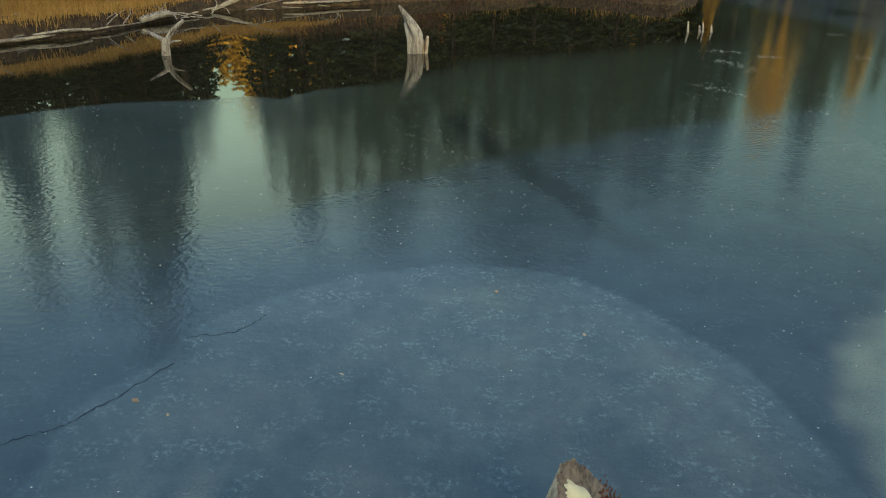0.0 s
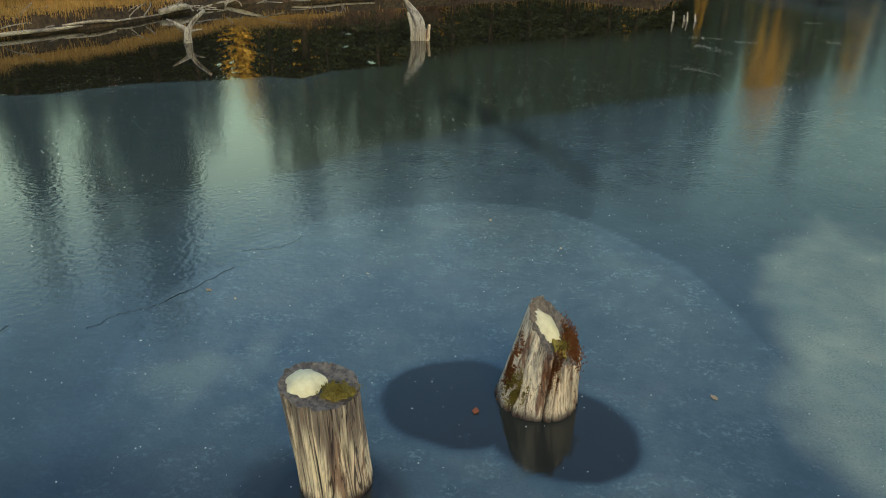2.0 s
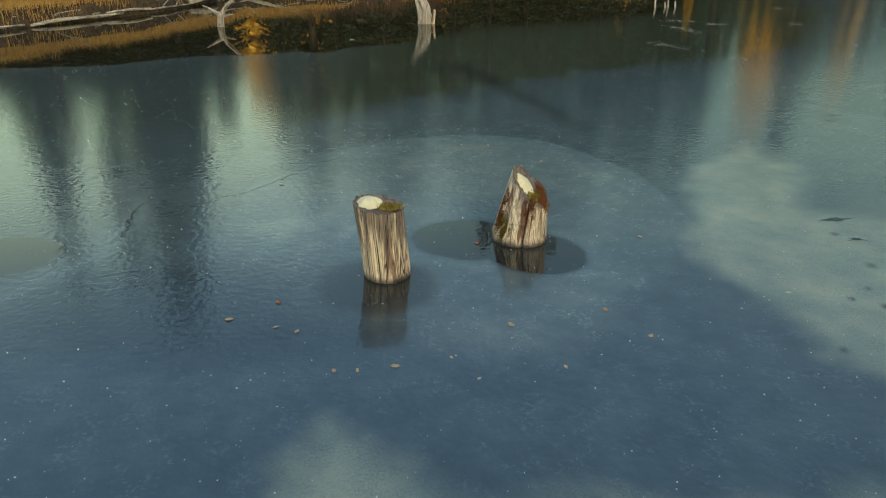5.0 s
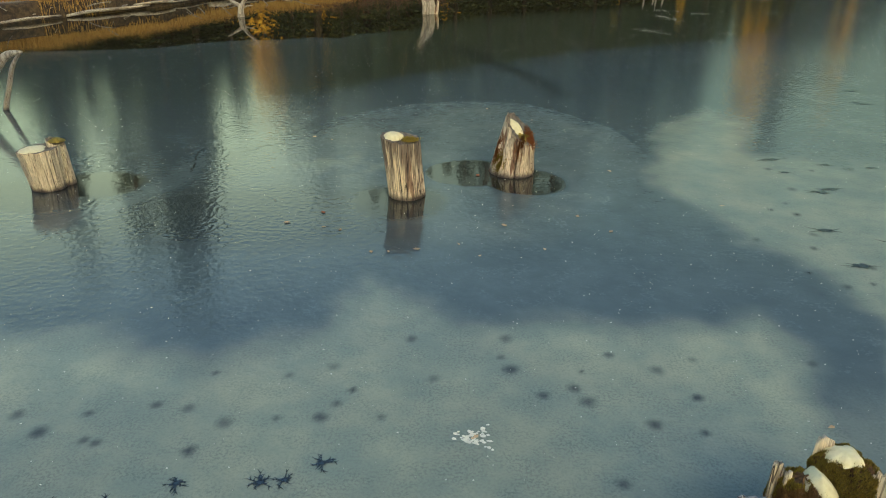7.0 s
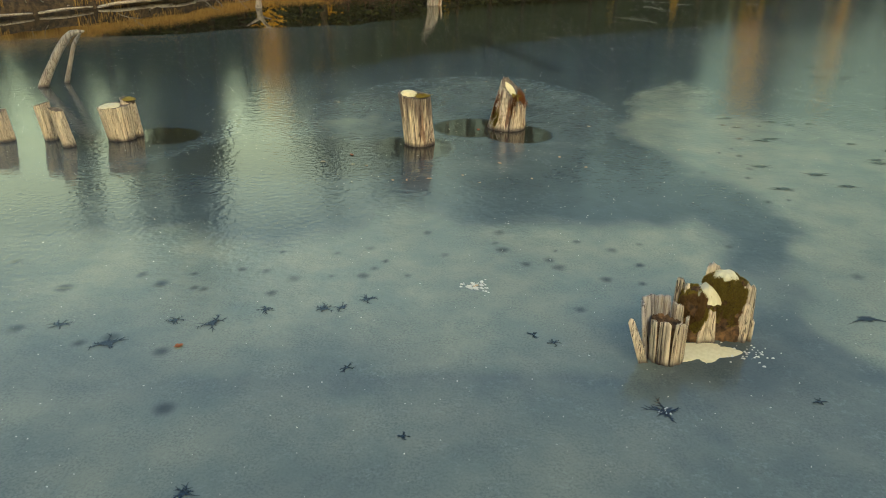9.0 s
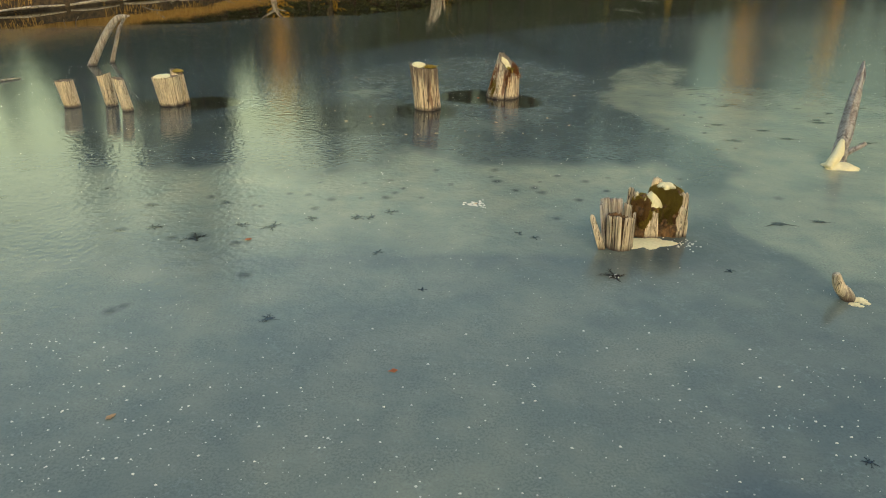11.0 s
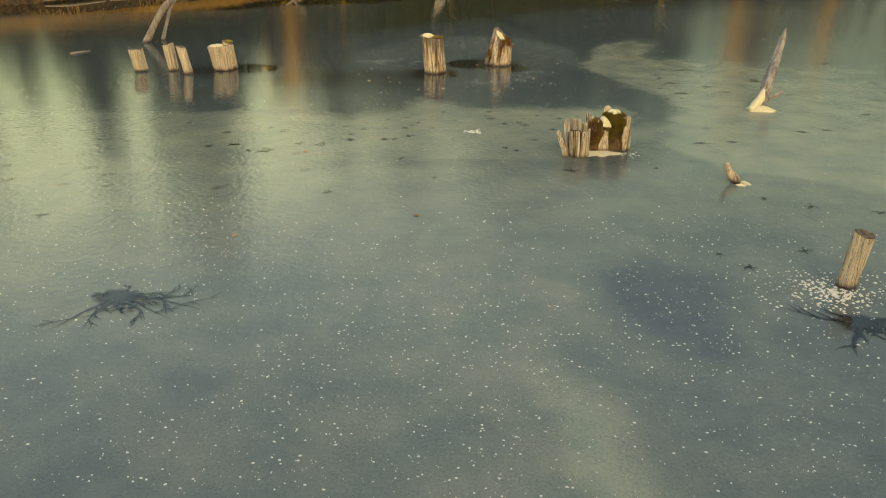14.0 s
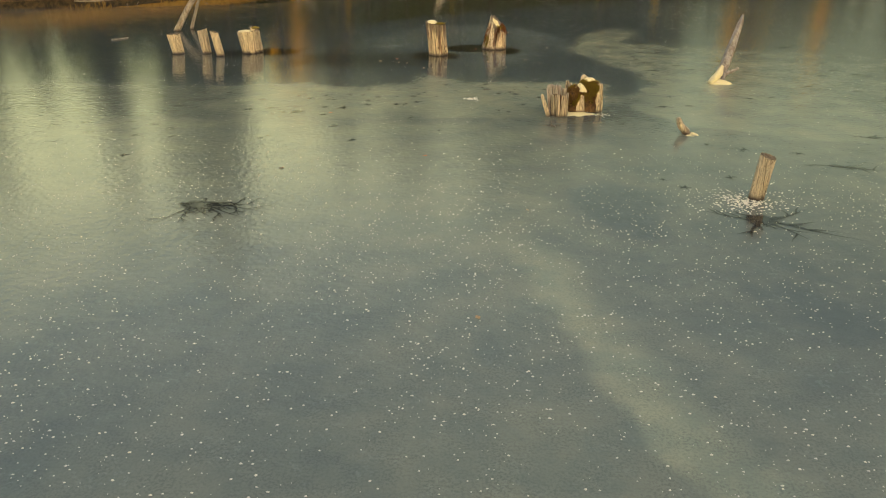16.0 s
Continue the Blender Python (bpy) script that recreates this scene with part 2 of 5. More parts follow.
ROT = make_simple("rotten_wood", (0.05, 0.028, 0.012), (0.20, 0.11, 0.045), 24.0, 0.95, 1.0, 0.012)
SNOW = make_snow()
MOSS = make_leafy("green_moss", (0.10, 0.075, 0.012), (0.38, 0.28, 0.035), 0.15)
MOSS_BROWN = make_leafy("brown_moss", (0.10, 0.045, 0.015), (0.30, 0.17, 0.05), 0.15)
MOSS_RED = make_leafy("rusty_moss", (0.16, 0.03, 0.006), (0.24, 0.10, 0.015), 0.15)
BARK = make_simple("conifer_bark", (0.020, 0.016, 0.014), (0.060, 0.048, 0.040), 6.0, 0.95, 1.0, 0.03, (3, 3, 0.6))
NEEDLE = make_leafy("spruce_needles", (0.012, 0.020, 0.008), (0.045, 0.058, 0.016), 0.2)
LARCH = make_leafy("golden_larch_needles", (0.34, 0.20, 0.012), (0.52, 0.33, 0.028), 0.35)
GRASS = make_leafy("dry_grass", (0.26, 0.15, 0.035), (0.62, 0.40, 0.11), 0.3)
TWIG = make_simple("red_brown_twigs", (0.07, 0.035, 0.025), (0.16, 0.09, 0.06), 20.0)
# darker copy of the twig colour, with shade put in for the water's edge
TWIG_SHADED = make_simple("shaded_dead_stems", (0.020, 0.012, 0.008), (0.075, 0.045, 0.028), 20.0)
LEAF = make_leafy("fallen_leaf", (0.42, 0.20, 0.08), (0.62, 0.48, 0.28), 0.2)
LEAF_RED = make_leafy("red_fallen_leaf", (0.34, 0.08, 0.03), (0.42, 0.14, 0.04), 0.2)
FROST = make_simple("frost_grain", (0.62, 0.60, 0.50), (0.80, 0.77, 0.64), 30.0, 0.6, 0.2, 0.002)
MELT = make_simple("melt_water", (0.010, 0.015, 0.022), (0.030, 0.042, 0.054), 14.0, 0.10, 0.12, 0.004)


def make_thaw(name, a, b):
    """Dark melt water whose edge thins out into the ice round it."""
    m, n, l, p = material(name)
    l.new(mix(n, l, tex_noise(n, l, 14.0, 4, 0.6, coords(n, l)), a, b), p.inputs["Base Color"])
    p.inputs["Roughness"].default_value = 0.09
    clear = n.new("ShaderNodeBsdfTransparent")
    ms = n.new("ShaderNodeMixShader")
    l.new(attr(n, "depth"), ms.inputs[0])
    l.new(clear.outputs[0], ms.inputs[1])
    l.new(p.outputs[0], ms.inputs[2])
    l.new(ms.outputs[0], n["Material Output"].inputs["Surface"])
    return m


THAW = make_thaw("thaw_water", (0.008, 0.012, 0.018), (0.024, 0.034, 0.044))
THAW_SOFT = make_thaw("thin_thaw_ice", (0.016, 0.024, 0.030), (0.034, 0.048, 0.054))
GROUND = make_ground()


# ---- mesh helpers ----
def obj(name, verts, faces, mat, parent=None, label="", smooth=True, attrs=None):
    me = bpy.data.meshes.new(name)
    me.from_pydata([tuple(v) for v in verts], [], [tuple(f) for f in faces])
    me.materials.append(mat)
    if smooth:
        me.polygons.foreach_set("use_smooth", [True] * len(me.polygons))
    for k, vals in (attrs or {}).items():
        a = me.attributes.new(k, "FLOAT", "POINT")
        a.data.foreach_set("value", np.asarray(vals, dtype=np.float32))
    me.update()
    ob = new(name, me)
    if parent is not None:
        ob.parent = parent
    if label:
        tagged(ob, label)
    return ob


def thing(name, x, y, z=0.0, label="", category="", group="", kind=""):
    ob = new(name)
    ob.location = (x, y, z)
    ob.empty_display_size = 0.05
    return tagged(ob, label, category, group, kind)


def lattice(ix, iy, seed):
    h = (ix.astype(np.int64) * 374761393 + iy.astype(np.int64) * 668265263 + seed * 974634777) & 0x7FFFFFFF
    h = ((h ^ (h >> 13)) * 1274126177) & 0x7FFFFFFF
    return ((h ^ (h >> 16)) & 0xFFFF) / 65535.0


def vnoise(x, y, freq, seed=0, octaves=3):
    """Value noise, about -1 to 1."""
    out, amp, tot = 0.0, 1.0, 0.0
    for o in range(octaves):
        px, py = x * freq, y * freq
        ix, iy = np.floor(px), np.floor(py)
        fx, fy = px - ix, py - iy
        fx, fy = fx * fx * (3 - 2 * fx), fy * fy * (3 - 2 * fy)
        a, b = lattice(ix, iy, seed + o), lattice(ix + 1, iy, seed + o)
        c, d = lattice(ix, iy + 1, seed + o), lattice(ix + 1, iy + 1, seed + o)
        out = out + amp * ((a * (1 - fx) + b * fx) * (1 - fy) + (c * (1 - fx) + d * fx) * fy)
        tot += amp
        amp, freq = amp * 0.5, freq * 2.0
    return out / tot * 2 - 1


def smooth01(v, lo, hi):
    t = np.clip((v - lo) / (hi - lo), 0, 1)
    return t * t * (3 - 2 * t)


def inside(x, y, poly):
    """Signed distance to a polygon, positive inside."""
    d2 = np.full(x.shape, 1e9)
    odd = np.zeros(x.shape, bool)
    n = len(poly)
    for i in range(n):
        (ax, ay), (bx, by) = poly[i], poly[(i + 1) % n]
        ex, ey = bx - ax, by - ay
        t = np.clip(((x - ax) * ex + (y - ay) * ey) / (ex * ex + ey * ey), 0, 1)
        d2 = np.minimum(d2, (x - ax - t * ex) ** 2 + (y - ay - t * ey) ** 2)
        if ay != by:
            odd ^= ((ay > y) != (by > y)) & (x < ex * (y - ay) / ey + ax)
    d = np.sqrt(d2)
    return np.where(odd, d, -d)


def oval(x, y, cx, cy, rx, ry):
    """About the signed distance to an ellipse, positive inside."""
    return (1 - np.hypot((x - cx) / rx, (y - cy) / ry)) * min(rx, ry)


def axis(points):
    """Grid lines: (from, to, step) stretches joined."""
    vals = []
    for a, b, s in points:
        k = max(1, round((b - a) / s))
        vals += [a + (b - a) * i / k for i in range(k)]
    vals.append(points[-1][1])
    return np.array(vals)


def sheet(name, xs, ys, height, mat, attrs):
    X, Y = np.meshgrid(xs, ys)
    nx, ny = len(xs), len(ys)
    co = np.stack([X, Y, height(X, Y)], -1).reshape(-1, 3)
    i = np.arange(nx * ny).reshape(ny, nx)
    q = np.stack([i[:-1, :-1], i[:-1, 1:], i[1:, 1:], i[1:, :-1]], -1).reshape(-1, 4)
    me = bpy.data.meshes.new(name)
    me.vertices.add(len(co))
    me.vertices.foreach_set("co", co.astype(np.float32).ravel())
    me.loops.add(q.size)
    me.loops.foreach_set("vertex_index", q.ravel().astype(np.int32))
    me.polygons.add(len(q))
    me.polygons.foreach_set("loop_start", np.arange(0, q.size, 4, dtype=np.int32))
    me.polygons.foreach_set("use_smooth", np.ones(len(q), bool))
    me.materials.append(mat)
    for k, f in attrs.items():
        a = me.attributes.new(k, "FLOAT", "POINT")
        a.data.foreach_set("value", f(X, Y).astype(np.float32).ravel())
    me.update(calc_edges=True)
    return new(name, me)


# ---- the lake: ice, clear ice, open water ----
LAKE = [(-8.8, 12.3), (-8.0, 13.6), (-7.4, 14.8), (-6.95, 16.4), (-6.3, 18.6), (-4.7, 19.4), (-3.0, 20.7), (-0.5, 22.4), (2.0, 24.2), (4.4, 22.4), (5.4, 21.6), (6.4, 24.0), (10.0, 31.0),
        (26.0, 40.0), (60.0, 34.0), (75.0, -20.0), (40.0, -34.0), (-30.0, -34.0), (-50.0, -15.0), (-32.0, 1.0), (-16.0, 5.6), (-10.6, 9.3), (-9.5, 11.1)]
OPEN = [(-30.0, 4.5), (-9.0, 7.3), (-5.6, 8.3), (-4.9, 8.95), (-3.7, 9.25), (-3.1, 9.65), (-2.6, 9.5), (-2.2, 10.1), (-1.2, 10.6), (0.0, 12.4),
        (2.8, 13.9), (5.0, 15.6), (5.6, 17.5), (6.5, 24.0), (-3.0, 24.0), (-12.0, 18.0), (-30.0, 12.0)]
BLUE = [(-30.0, -0.6), (-3.2, -0.6), (-2.0, 0.2), (-2.1, 2.2), (-2.4, 3.6), (-1.6, 5.6), (-30.0, 6.0)]
BLACK = [(-30.0, 2.8), (-6.0, 4.0), (-2.6, 4.8), (-1.0, 6.2), (0.4, 7.3), (2.06, 8.4), (4.6, 9.9), (6.2, 11.5), (8.5, 17.0), (7.0, 25.0), (-12.0, 25.0), (-30.0, 14.0)]
MILK_FRONT = [(-9.0, -1.1), (-2.7, -0.95), (-2.06, -0.86), (-1.76, -1.16), (-1.36, -1.2), (-0.93, -0.71), (-0.62, -0.16), (-0.36, -0.4), (-0.1, -0.6), (0.5, -0.62),
              (1.3, -0.66), (1.62, -0.58), (1.78, -1.1), (1.7, -2.0), (0.9, -2.9), (-0.5, -2.8), (-2.5, -3.4), (-9.0, -4.0)]
MILK_SIDE = [(1.44, 1.6), (1.5, 2.05), (2.05, 3.8), (2.8, 4.6), (3.02, 3.8), (2.64, 2.7), (3.5, 2.5), (6.0, 2.0), (12.0, 1.0), (12.0, -4.0), (3.6, -3.6), (2.2, -3.0), (1.75, -2.0),
             (2.1, -1.2), (2.35, -0.6), (1.95, 0.5), (1.63, 1.26)]
SPOTS = [(0.89, -2.97), (-1.97, -2.51), (-1.48, -2.27), (-0.88, -2.08), (-0.35, -0.93), (0.16, -0.90), (0.13, -1.09), (-0.21, -1.30), (0.18, -1.20), (0.33, -1.42), (0.48, -1.35), (0.54, -1.20), (0.70, -1.04), (0.93, -1.17),
         (1.13, -1.06), (1.07, -1.40), (0.82, -1.62), (1.04, -1.67), (0.61, -2.01), (0.54, -1.46), (-0.94, -1.31), (-0.73, -1.22), (-0.60, -1.42), (-0.66, -1.53),
         (-0.72, -1.64), (-0.92, -1.65), (-1.35, -1.60), (-1.15, -1.70), (-0.44, -1.62), (-1.24, -1.90), (-1.96, -1.81), (-1.73, -1.85), (-2.13, -1.69), (-1.32, -1.31),
         (2.00, 0.54), (2.45, 0.66), (2.16, 0.02), (2.61, 0.11), (3.38, 2.21), (3.03, 2.15), (2.65, 2.17), (2.66, 1.64), (2.48, 1.29), (2.48, 1.05), (2.31, 1.14), (2.35, 0.41),
         (2.32, -0.18), (2.50, -0.13), (1.75, -1.07), (2.42, -1.50)]


def warp(X, Y, amount, freq, seed):
    return X + amount * vnoise(X, Y, freq, seed), Y + amount * vnoise(X, Y, freq, seed + 50)


def f_milk(X, Y):
    x, y = warp(X, Y, 0.16, 2.2, 3)
    a = smooth01(inside(x, y, MILK_FRONT), -0.12, 0.28) * (1 - 0.65 * smooth01(-X, 2.3, 3.6))
    a = a * (0.4 + 0.6 * smooth01(Y, -3.4, -1.7))
    side = inside(x, y, MILK_SIDE)
    soft = 0.5 * smooth01(X, 2.7, 3.6) * smooth01(Y, 0.5, 1.5)
    b = smooth01(side, -0.10 - soft, 0.22 + soft) * (1 - 0.5 * smooth01(X, 3.0, 6.0))
    b = np.maximum(b, (0.34 + 0.14 * vnoise(X, Y, 0.5, 17)) * smooth01(X, 2.8, 4.2) * smooth01(Y, 1.0, 2.5) * (1 - smooth01(Y - 0.5 * X, 4.5, 8.0)))
    # a pale streak, sharper along its near edge
    u = x - (0.21 + 0.27 * (-5.94 - y) + 0.09 * np.maximum(0, -6.9 - y) ** 2)
    edge = 0.16 + 0.55 * smooth01(y, -7.0, -5.4)
    c = (1.12 + 0.18 * vnoise(X, Y, 1.8, 19)) * smooth01(u, -edge, 0.10) * (1 - smooth01(u, 0.12, 0.75)) * (1 - smooth01(y, -6.6, -4.6))
    d = (0.44 + 0.16 * smooth01(-X, 0.0, 1.5) * (1 - smooth01(-Y, 5.0, 7.0)) + 0.12 * np.exp(-((X - 0.2) / 0.9) ** 2) + 0.06 * smooth01(-Y, 5.0, 7.5) + 0.16 * vnoise(X, Y, 0.55, 15)) * smooth01(-Y, 2.2, 3.2)
    d = d * (1 - 0.85 * smooth01(oval(x, y, 1.15, -5.3, 0.46, 0.68), -0.14, 0.22)) * (1 - 0.45 * smooth01(oval(x, y, 2.5, -6.4, 1.0, 1.6), -0.3, 0.5))
    d = np.maximum(d, 0.42 * smooth01(-Y, 0.9, 1.9) * smooth01(X, 0.5, 1.2) * (1 - 0.5 * smooth01(oval(x, y, 1.75, -2.4, 0.4, 0.5), -0.3, 0.4)) * (1 - smooth01(-Y, 3.4, 4.4)))
    # thin clouds of snow ice inside the ring round the two stumps
    ring = smooth01(oval(*warp(X, Y, 0.20, 0.9, 33), -0.15, 2.42, 1.78, 2.26), 0.0, 0.4) * (1 - smooth01(holes(X, Y), -0.1, 0.02))
    e = ring * (0.12 + 0.16 * vnoise(X, Y, 1.7, 45))
    e = np.maximum(e, 0.55 * smooth01(oval(x, y, -1.3, 2.12, 0.55, 0.52), -0.15, 0.35) * smooth01(vnoise(X, Y, 3.4, 47), -0.45, 0.5))
    d = np.maximum(d, e)
    return np.clip(np.maximum(np.maximum(a, 0.88 * b), np.maximum(c, d)) * (0.85 + 0.25 * vnoise(X, Y, 1.6, 9)), 0, 1)


def holes(X, Y):
    x, y = warp(X, Y, 0.05, 3.0, 21)
    h = np.maximum(oval(x, y, -0.08, 1.93, 0.40, 0.34), oval(x, y, 0.42, 1.72, 0.34, 0.34))
    h = np.maximum(h, oval(x, y, -0.60, 1.24, 0.24, 0.26))
    h = np.maximum(h, oval(x, y, -3.27, 1.46, 0.40, 0.32))
    return h


def f_clear(X, Y):
    x, y = warp(X, Y, 0.25, 0.9, 13)
    edge = inside(x, y, BLACK)
    far = 0.4 * smooth01(edge, -1.4, 0.5) + 0.6 * smooth01(edge, -0.15, 0.2)
    far = np.maximum(far, 0.6 * smooth01(inside(x, y, BLUE), -0.3, 0.6))
    x2, y2 = warp(X, Y, 0.20, 0.9, 33)
    ring = oval(x2, y2, -0.15, 2.42, 1.78, 2.26)
    far = far * (1 - smooth01(ring, -0.02, 0.05)) * (1 - 0.35 * smooth01(oval(x2, y2, -4.1, 1.7, 1.75, 1.75), -0.05, 0.1))
    return 0.88 * far * (1 - 0.5 * smooth01(-X, 1.4, 3.2))


def f_opened(X, Y):
    x, y = warp(X, Y, 0.12, 1.0, 43)
    soft = 0.05 + 0.7 * smooth01(X, -2.5, 0.5)
    far = smooth01(inside(x, y, OPEN) / soft, -0.7, 1.0)
    # clear new ice round the stumps
    near = np.maximum(0.84 * smooth01(holes(X, Y), -0.012, 0.02), 0.72 * smooth01(oval(*warp(X, Y, 0.10, 2.0, 35), -0.66, 1.18, 0.42, 0.44), -0.05, 0.12))
    return np.maximum(far, near)


def f_frost(X, Y):
    x, y = warp(X, Y, 0.20, 0.9, 33)
    ring = oval(x, y, -0.15, 2.42, 1.78, 2.26)
    band = (smooth01(ring, -0.02, 0.05) * smooth01(Y, 0.6, 3.2) + smooth01(ring, -0.06, 0.45) * (1 - smooth01(Y, 0.6, 3.2))) * (0.62 + 0.16 * smooth01(Y, 2.5, 3.6) + 0.34 * vnoise(X, Y, 0.9, 29)) * (1 - 0.2 * smooth01(ring, 0.4, 1.3))
    band = np.maximum(band, 0.75 * smooth01(oval(x, y, -1.35, 2.15, 0.62, 0.55), -0.2, 0.35) * (0.7 + 0.6 * vnoise(X, Y, 2.4, 31)))
    post = oval(x, y, -3.9, 1.7, 1.45, 1.5)          # a frosted rim round the row of posts
    band = np.maximum(band, 0.62 * smooth01(post, -0.03, 0.05) * (1 - smooth01(post, 0.08, 0.45)) * (0.35 + 0.65 * smooth01(X, -3.9, -2.6)))
    low = 0.35 * smooth01(-Y, 1.0, 3.0)
    rim = inside(*warp(X, Y, 0.12, 1.0, 43), OPEN)          # pale new ice along the open water
    band = np.maximum(band, 0.6 * smooth01(rim, -0.8, -0.1) * (1 - smooth01(rim, -0.02, 0.06)) * (1 - smooth01(X, -0.5, 2.0)))
    return np.maximum(band, np.maximum(low, 0.2)) * (1 - smooth01(holes(X, Y), -0.05, 0.03))


def f_spot(X, Y):
    s = np.zeros(X.shape)
    for k, (cx, cy) in enumerate(SPOTS):
        w = 0.014 + 0.018 * ((k * 37) % 11) / 11.0
        d = np.hypot(X - cx, (Y - cy) * 0.9) + 0.012 * vnoise(X, Y, 30.0, 60)
        s = np.maximum(s, (0.55 + 0.35 * ((k * 13) % 7) / 7.0) * (1 - smooth01(d, 0.1 * w, 2.1 * w)))
    rs = np.random.RandomState(5)
    for k in range(26):
        cx, cy, w = rs.uniform(-4.5, -1.4), rs.uniform(-3.6, -1.5), rs.uniform(0.02, 0.045)
        s = np.maximum(s, 0.7 * (1 - smooth01(np.hypot(X - cx, Y - cy), 0.3 * w, 1.9 * w)))
    x2, y2 = warp(X, Y, 0.20, 0.9, 33)
    s = np.maximum(s, 0.6 * smooth01(oval(x2, y2, -3.6, 1.2, 0.75, 0.5), -0.05, 0.25))
    s = np.maximum(s, 0.55 * smooth01(oval(x2, y2, -1.5, 0.82, 1.15, 0.68), -0.25, 0.3))
    # a sunken log and sunken stones that show through the ice
    x3, y3 = warp(X, Y, 0.10, 1.1, 37)
    along = np.clip(((x3 + 0.33) * 1.45 + (y3 - 8.7) * -3.6) / (1.45 ** 2 + 3.6 ** 2), 0, 1)
    s = np.maximum(s, (0.75 - 0.35 * along) * (1 - smooth01(np.hypot(x3 + 0.33 - 1.45 * along, y3 - 8.7 + 3.6 * along), 0.03, 0.26)))
    for cx, cy, w in ((-0.55, 8.3, 0.22), (-0.95, 8.9, 0.18), (-0.25, 6.6, 0.2), (-0.75, 6.9, 0.16), (-0.15, 7.6, 0.14), (-1.2, 7.6, 0.2), (1.9, 8.4, 0.16)):
        s = np.maximum(s, 0.55 * (1 - smooth01(np.hypot(x3 - cx, (y3 - cy) * 0.8), 0.2 * w, w)))
    halo = 0.35 * smooth01(oval(X, Y, 1.25, -2.5, 0.55, 0.5), -0.2, 0.4)
    return np.maximum(np.maximum(s, halo), 0.8 * smooth01(oval(X, Y, 9.8, 21.2, 0.7, 0.9), 0.0, 0.2))


ICE_X = axis([(-80, -20, 6), (-20, -7, 0.5), (-7, -2.6, 0.05), (-2.6, 3.2, 0.02), (3.2, 8.0, 0.05), (8.0, 16, 0.5), (16, 88, 6)])
ICE_Y = axis([(-50, -14, 4), (-14, -8.5, 0.25), (-8.5, -3.2, 0.04), (-3.2, 2.6, 0.02), (2.6, 14.0, 0.06), (14.0, 25, 0.15), (25, 50, 1.5)])
ice = sheet("ice", ICE_X, ICE_Y, lambda X, Y: 0.0 * X, ICE, {"milk": f_milk, "clear": f_clear, "opened": f_opened, "frost": f_frost, "spot": f_spot})
tagged(ice, "blue-grey frozen pond with milky patches, dark thaw holes and open water by the bank", "ice", "", "structure")


# ---- the ground round the lake ----
def ground_height(X, Y):
    x, y = X + 0.12 * vnoise(X, Y, 0.9, 71), Y + 0.12 * vnoise(X, Y, 0.9, 72)
    d = -inside(x, y, LAKE)
    z = -0.7 + 1.06 * smooth01(d, -0.02, 0.26) + 0.10 * smooth01(d, 0.3, 4.0) + 0.05 * vnoise(X, Y, 1.4, 73)
    z = z + 28.0 * smooth01(-Y, 36.0, 75.0)          # an unseen hill added behind the camera, which keeps the pond in shade
    z = z + 5.0 * smooth01(Y, 60.0, 160.0)
    return z


GX = axis([(-400, -60, 40), (-60, -16, 3), (-16, 8, 0.2), (8, 40, 2), (40, 100, 6), (100, 400, 50)])
GY = axis([(-300, -80, 40), (-80, -30, 3), (-30, 8, 3), (8, 26, 0.2), (26, 50, 2), (50, 100, 8), (100, 500, 50)])
ground = sheet("ground", GX, GY, ground_height, GROUND, {"bank": lambda X, Y: smooth01(-inside(X, Y, LAKE), 0.5, 1.6)})
tagged(ground, "low lake bank of brown soil with patches of old snow", "ground", "", "structure")


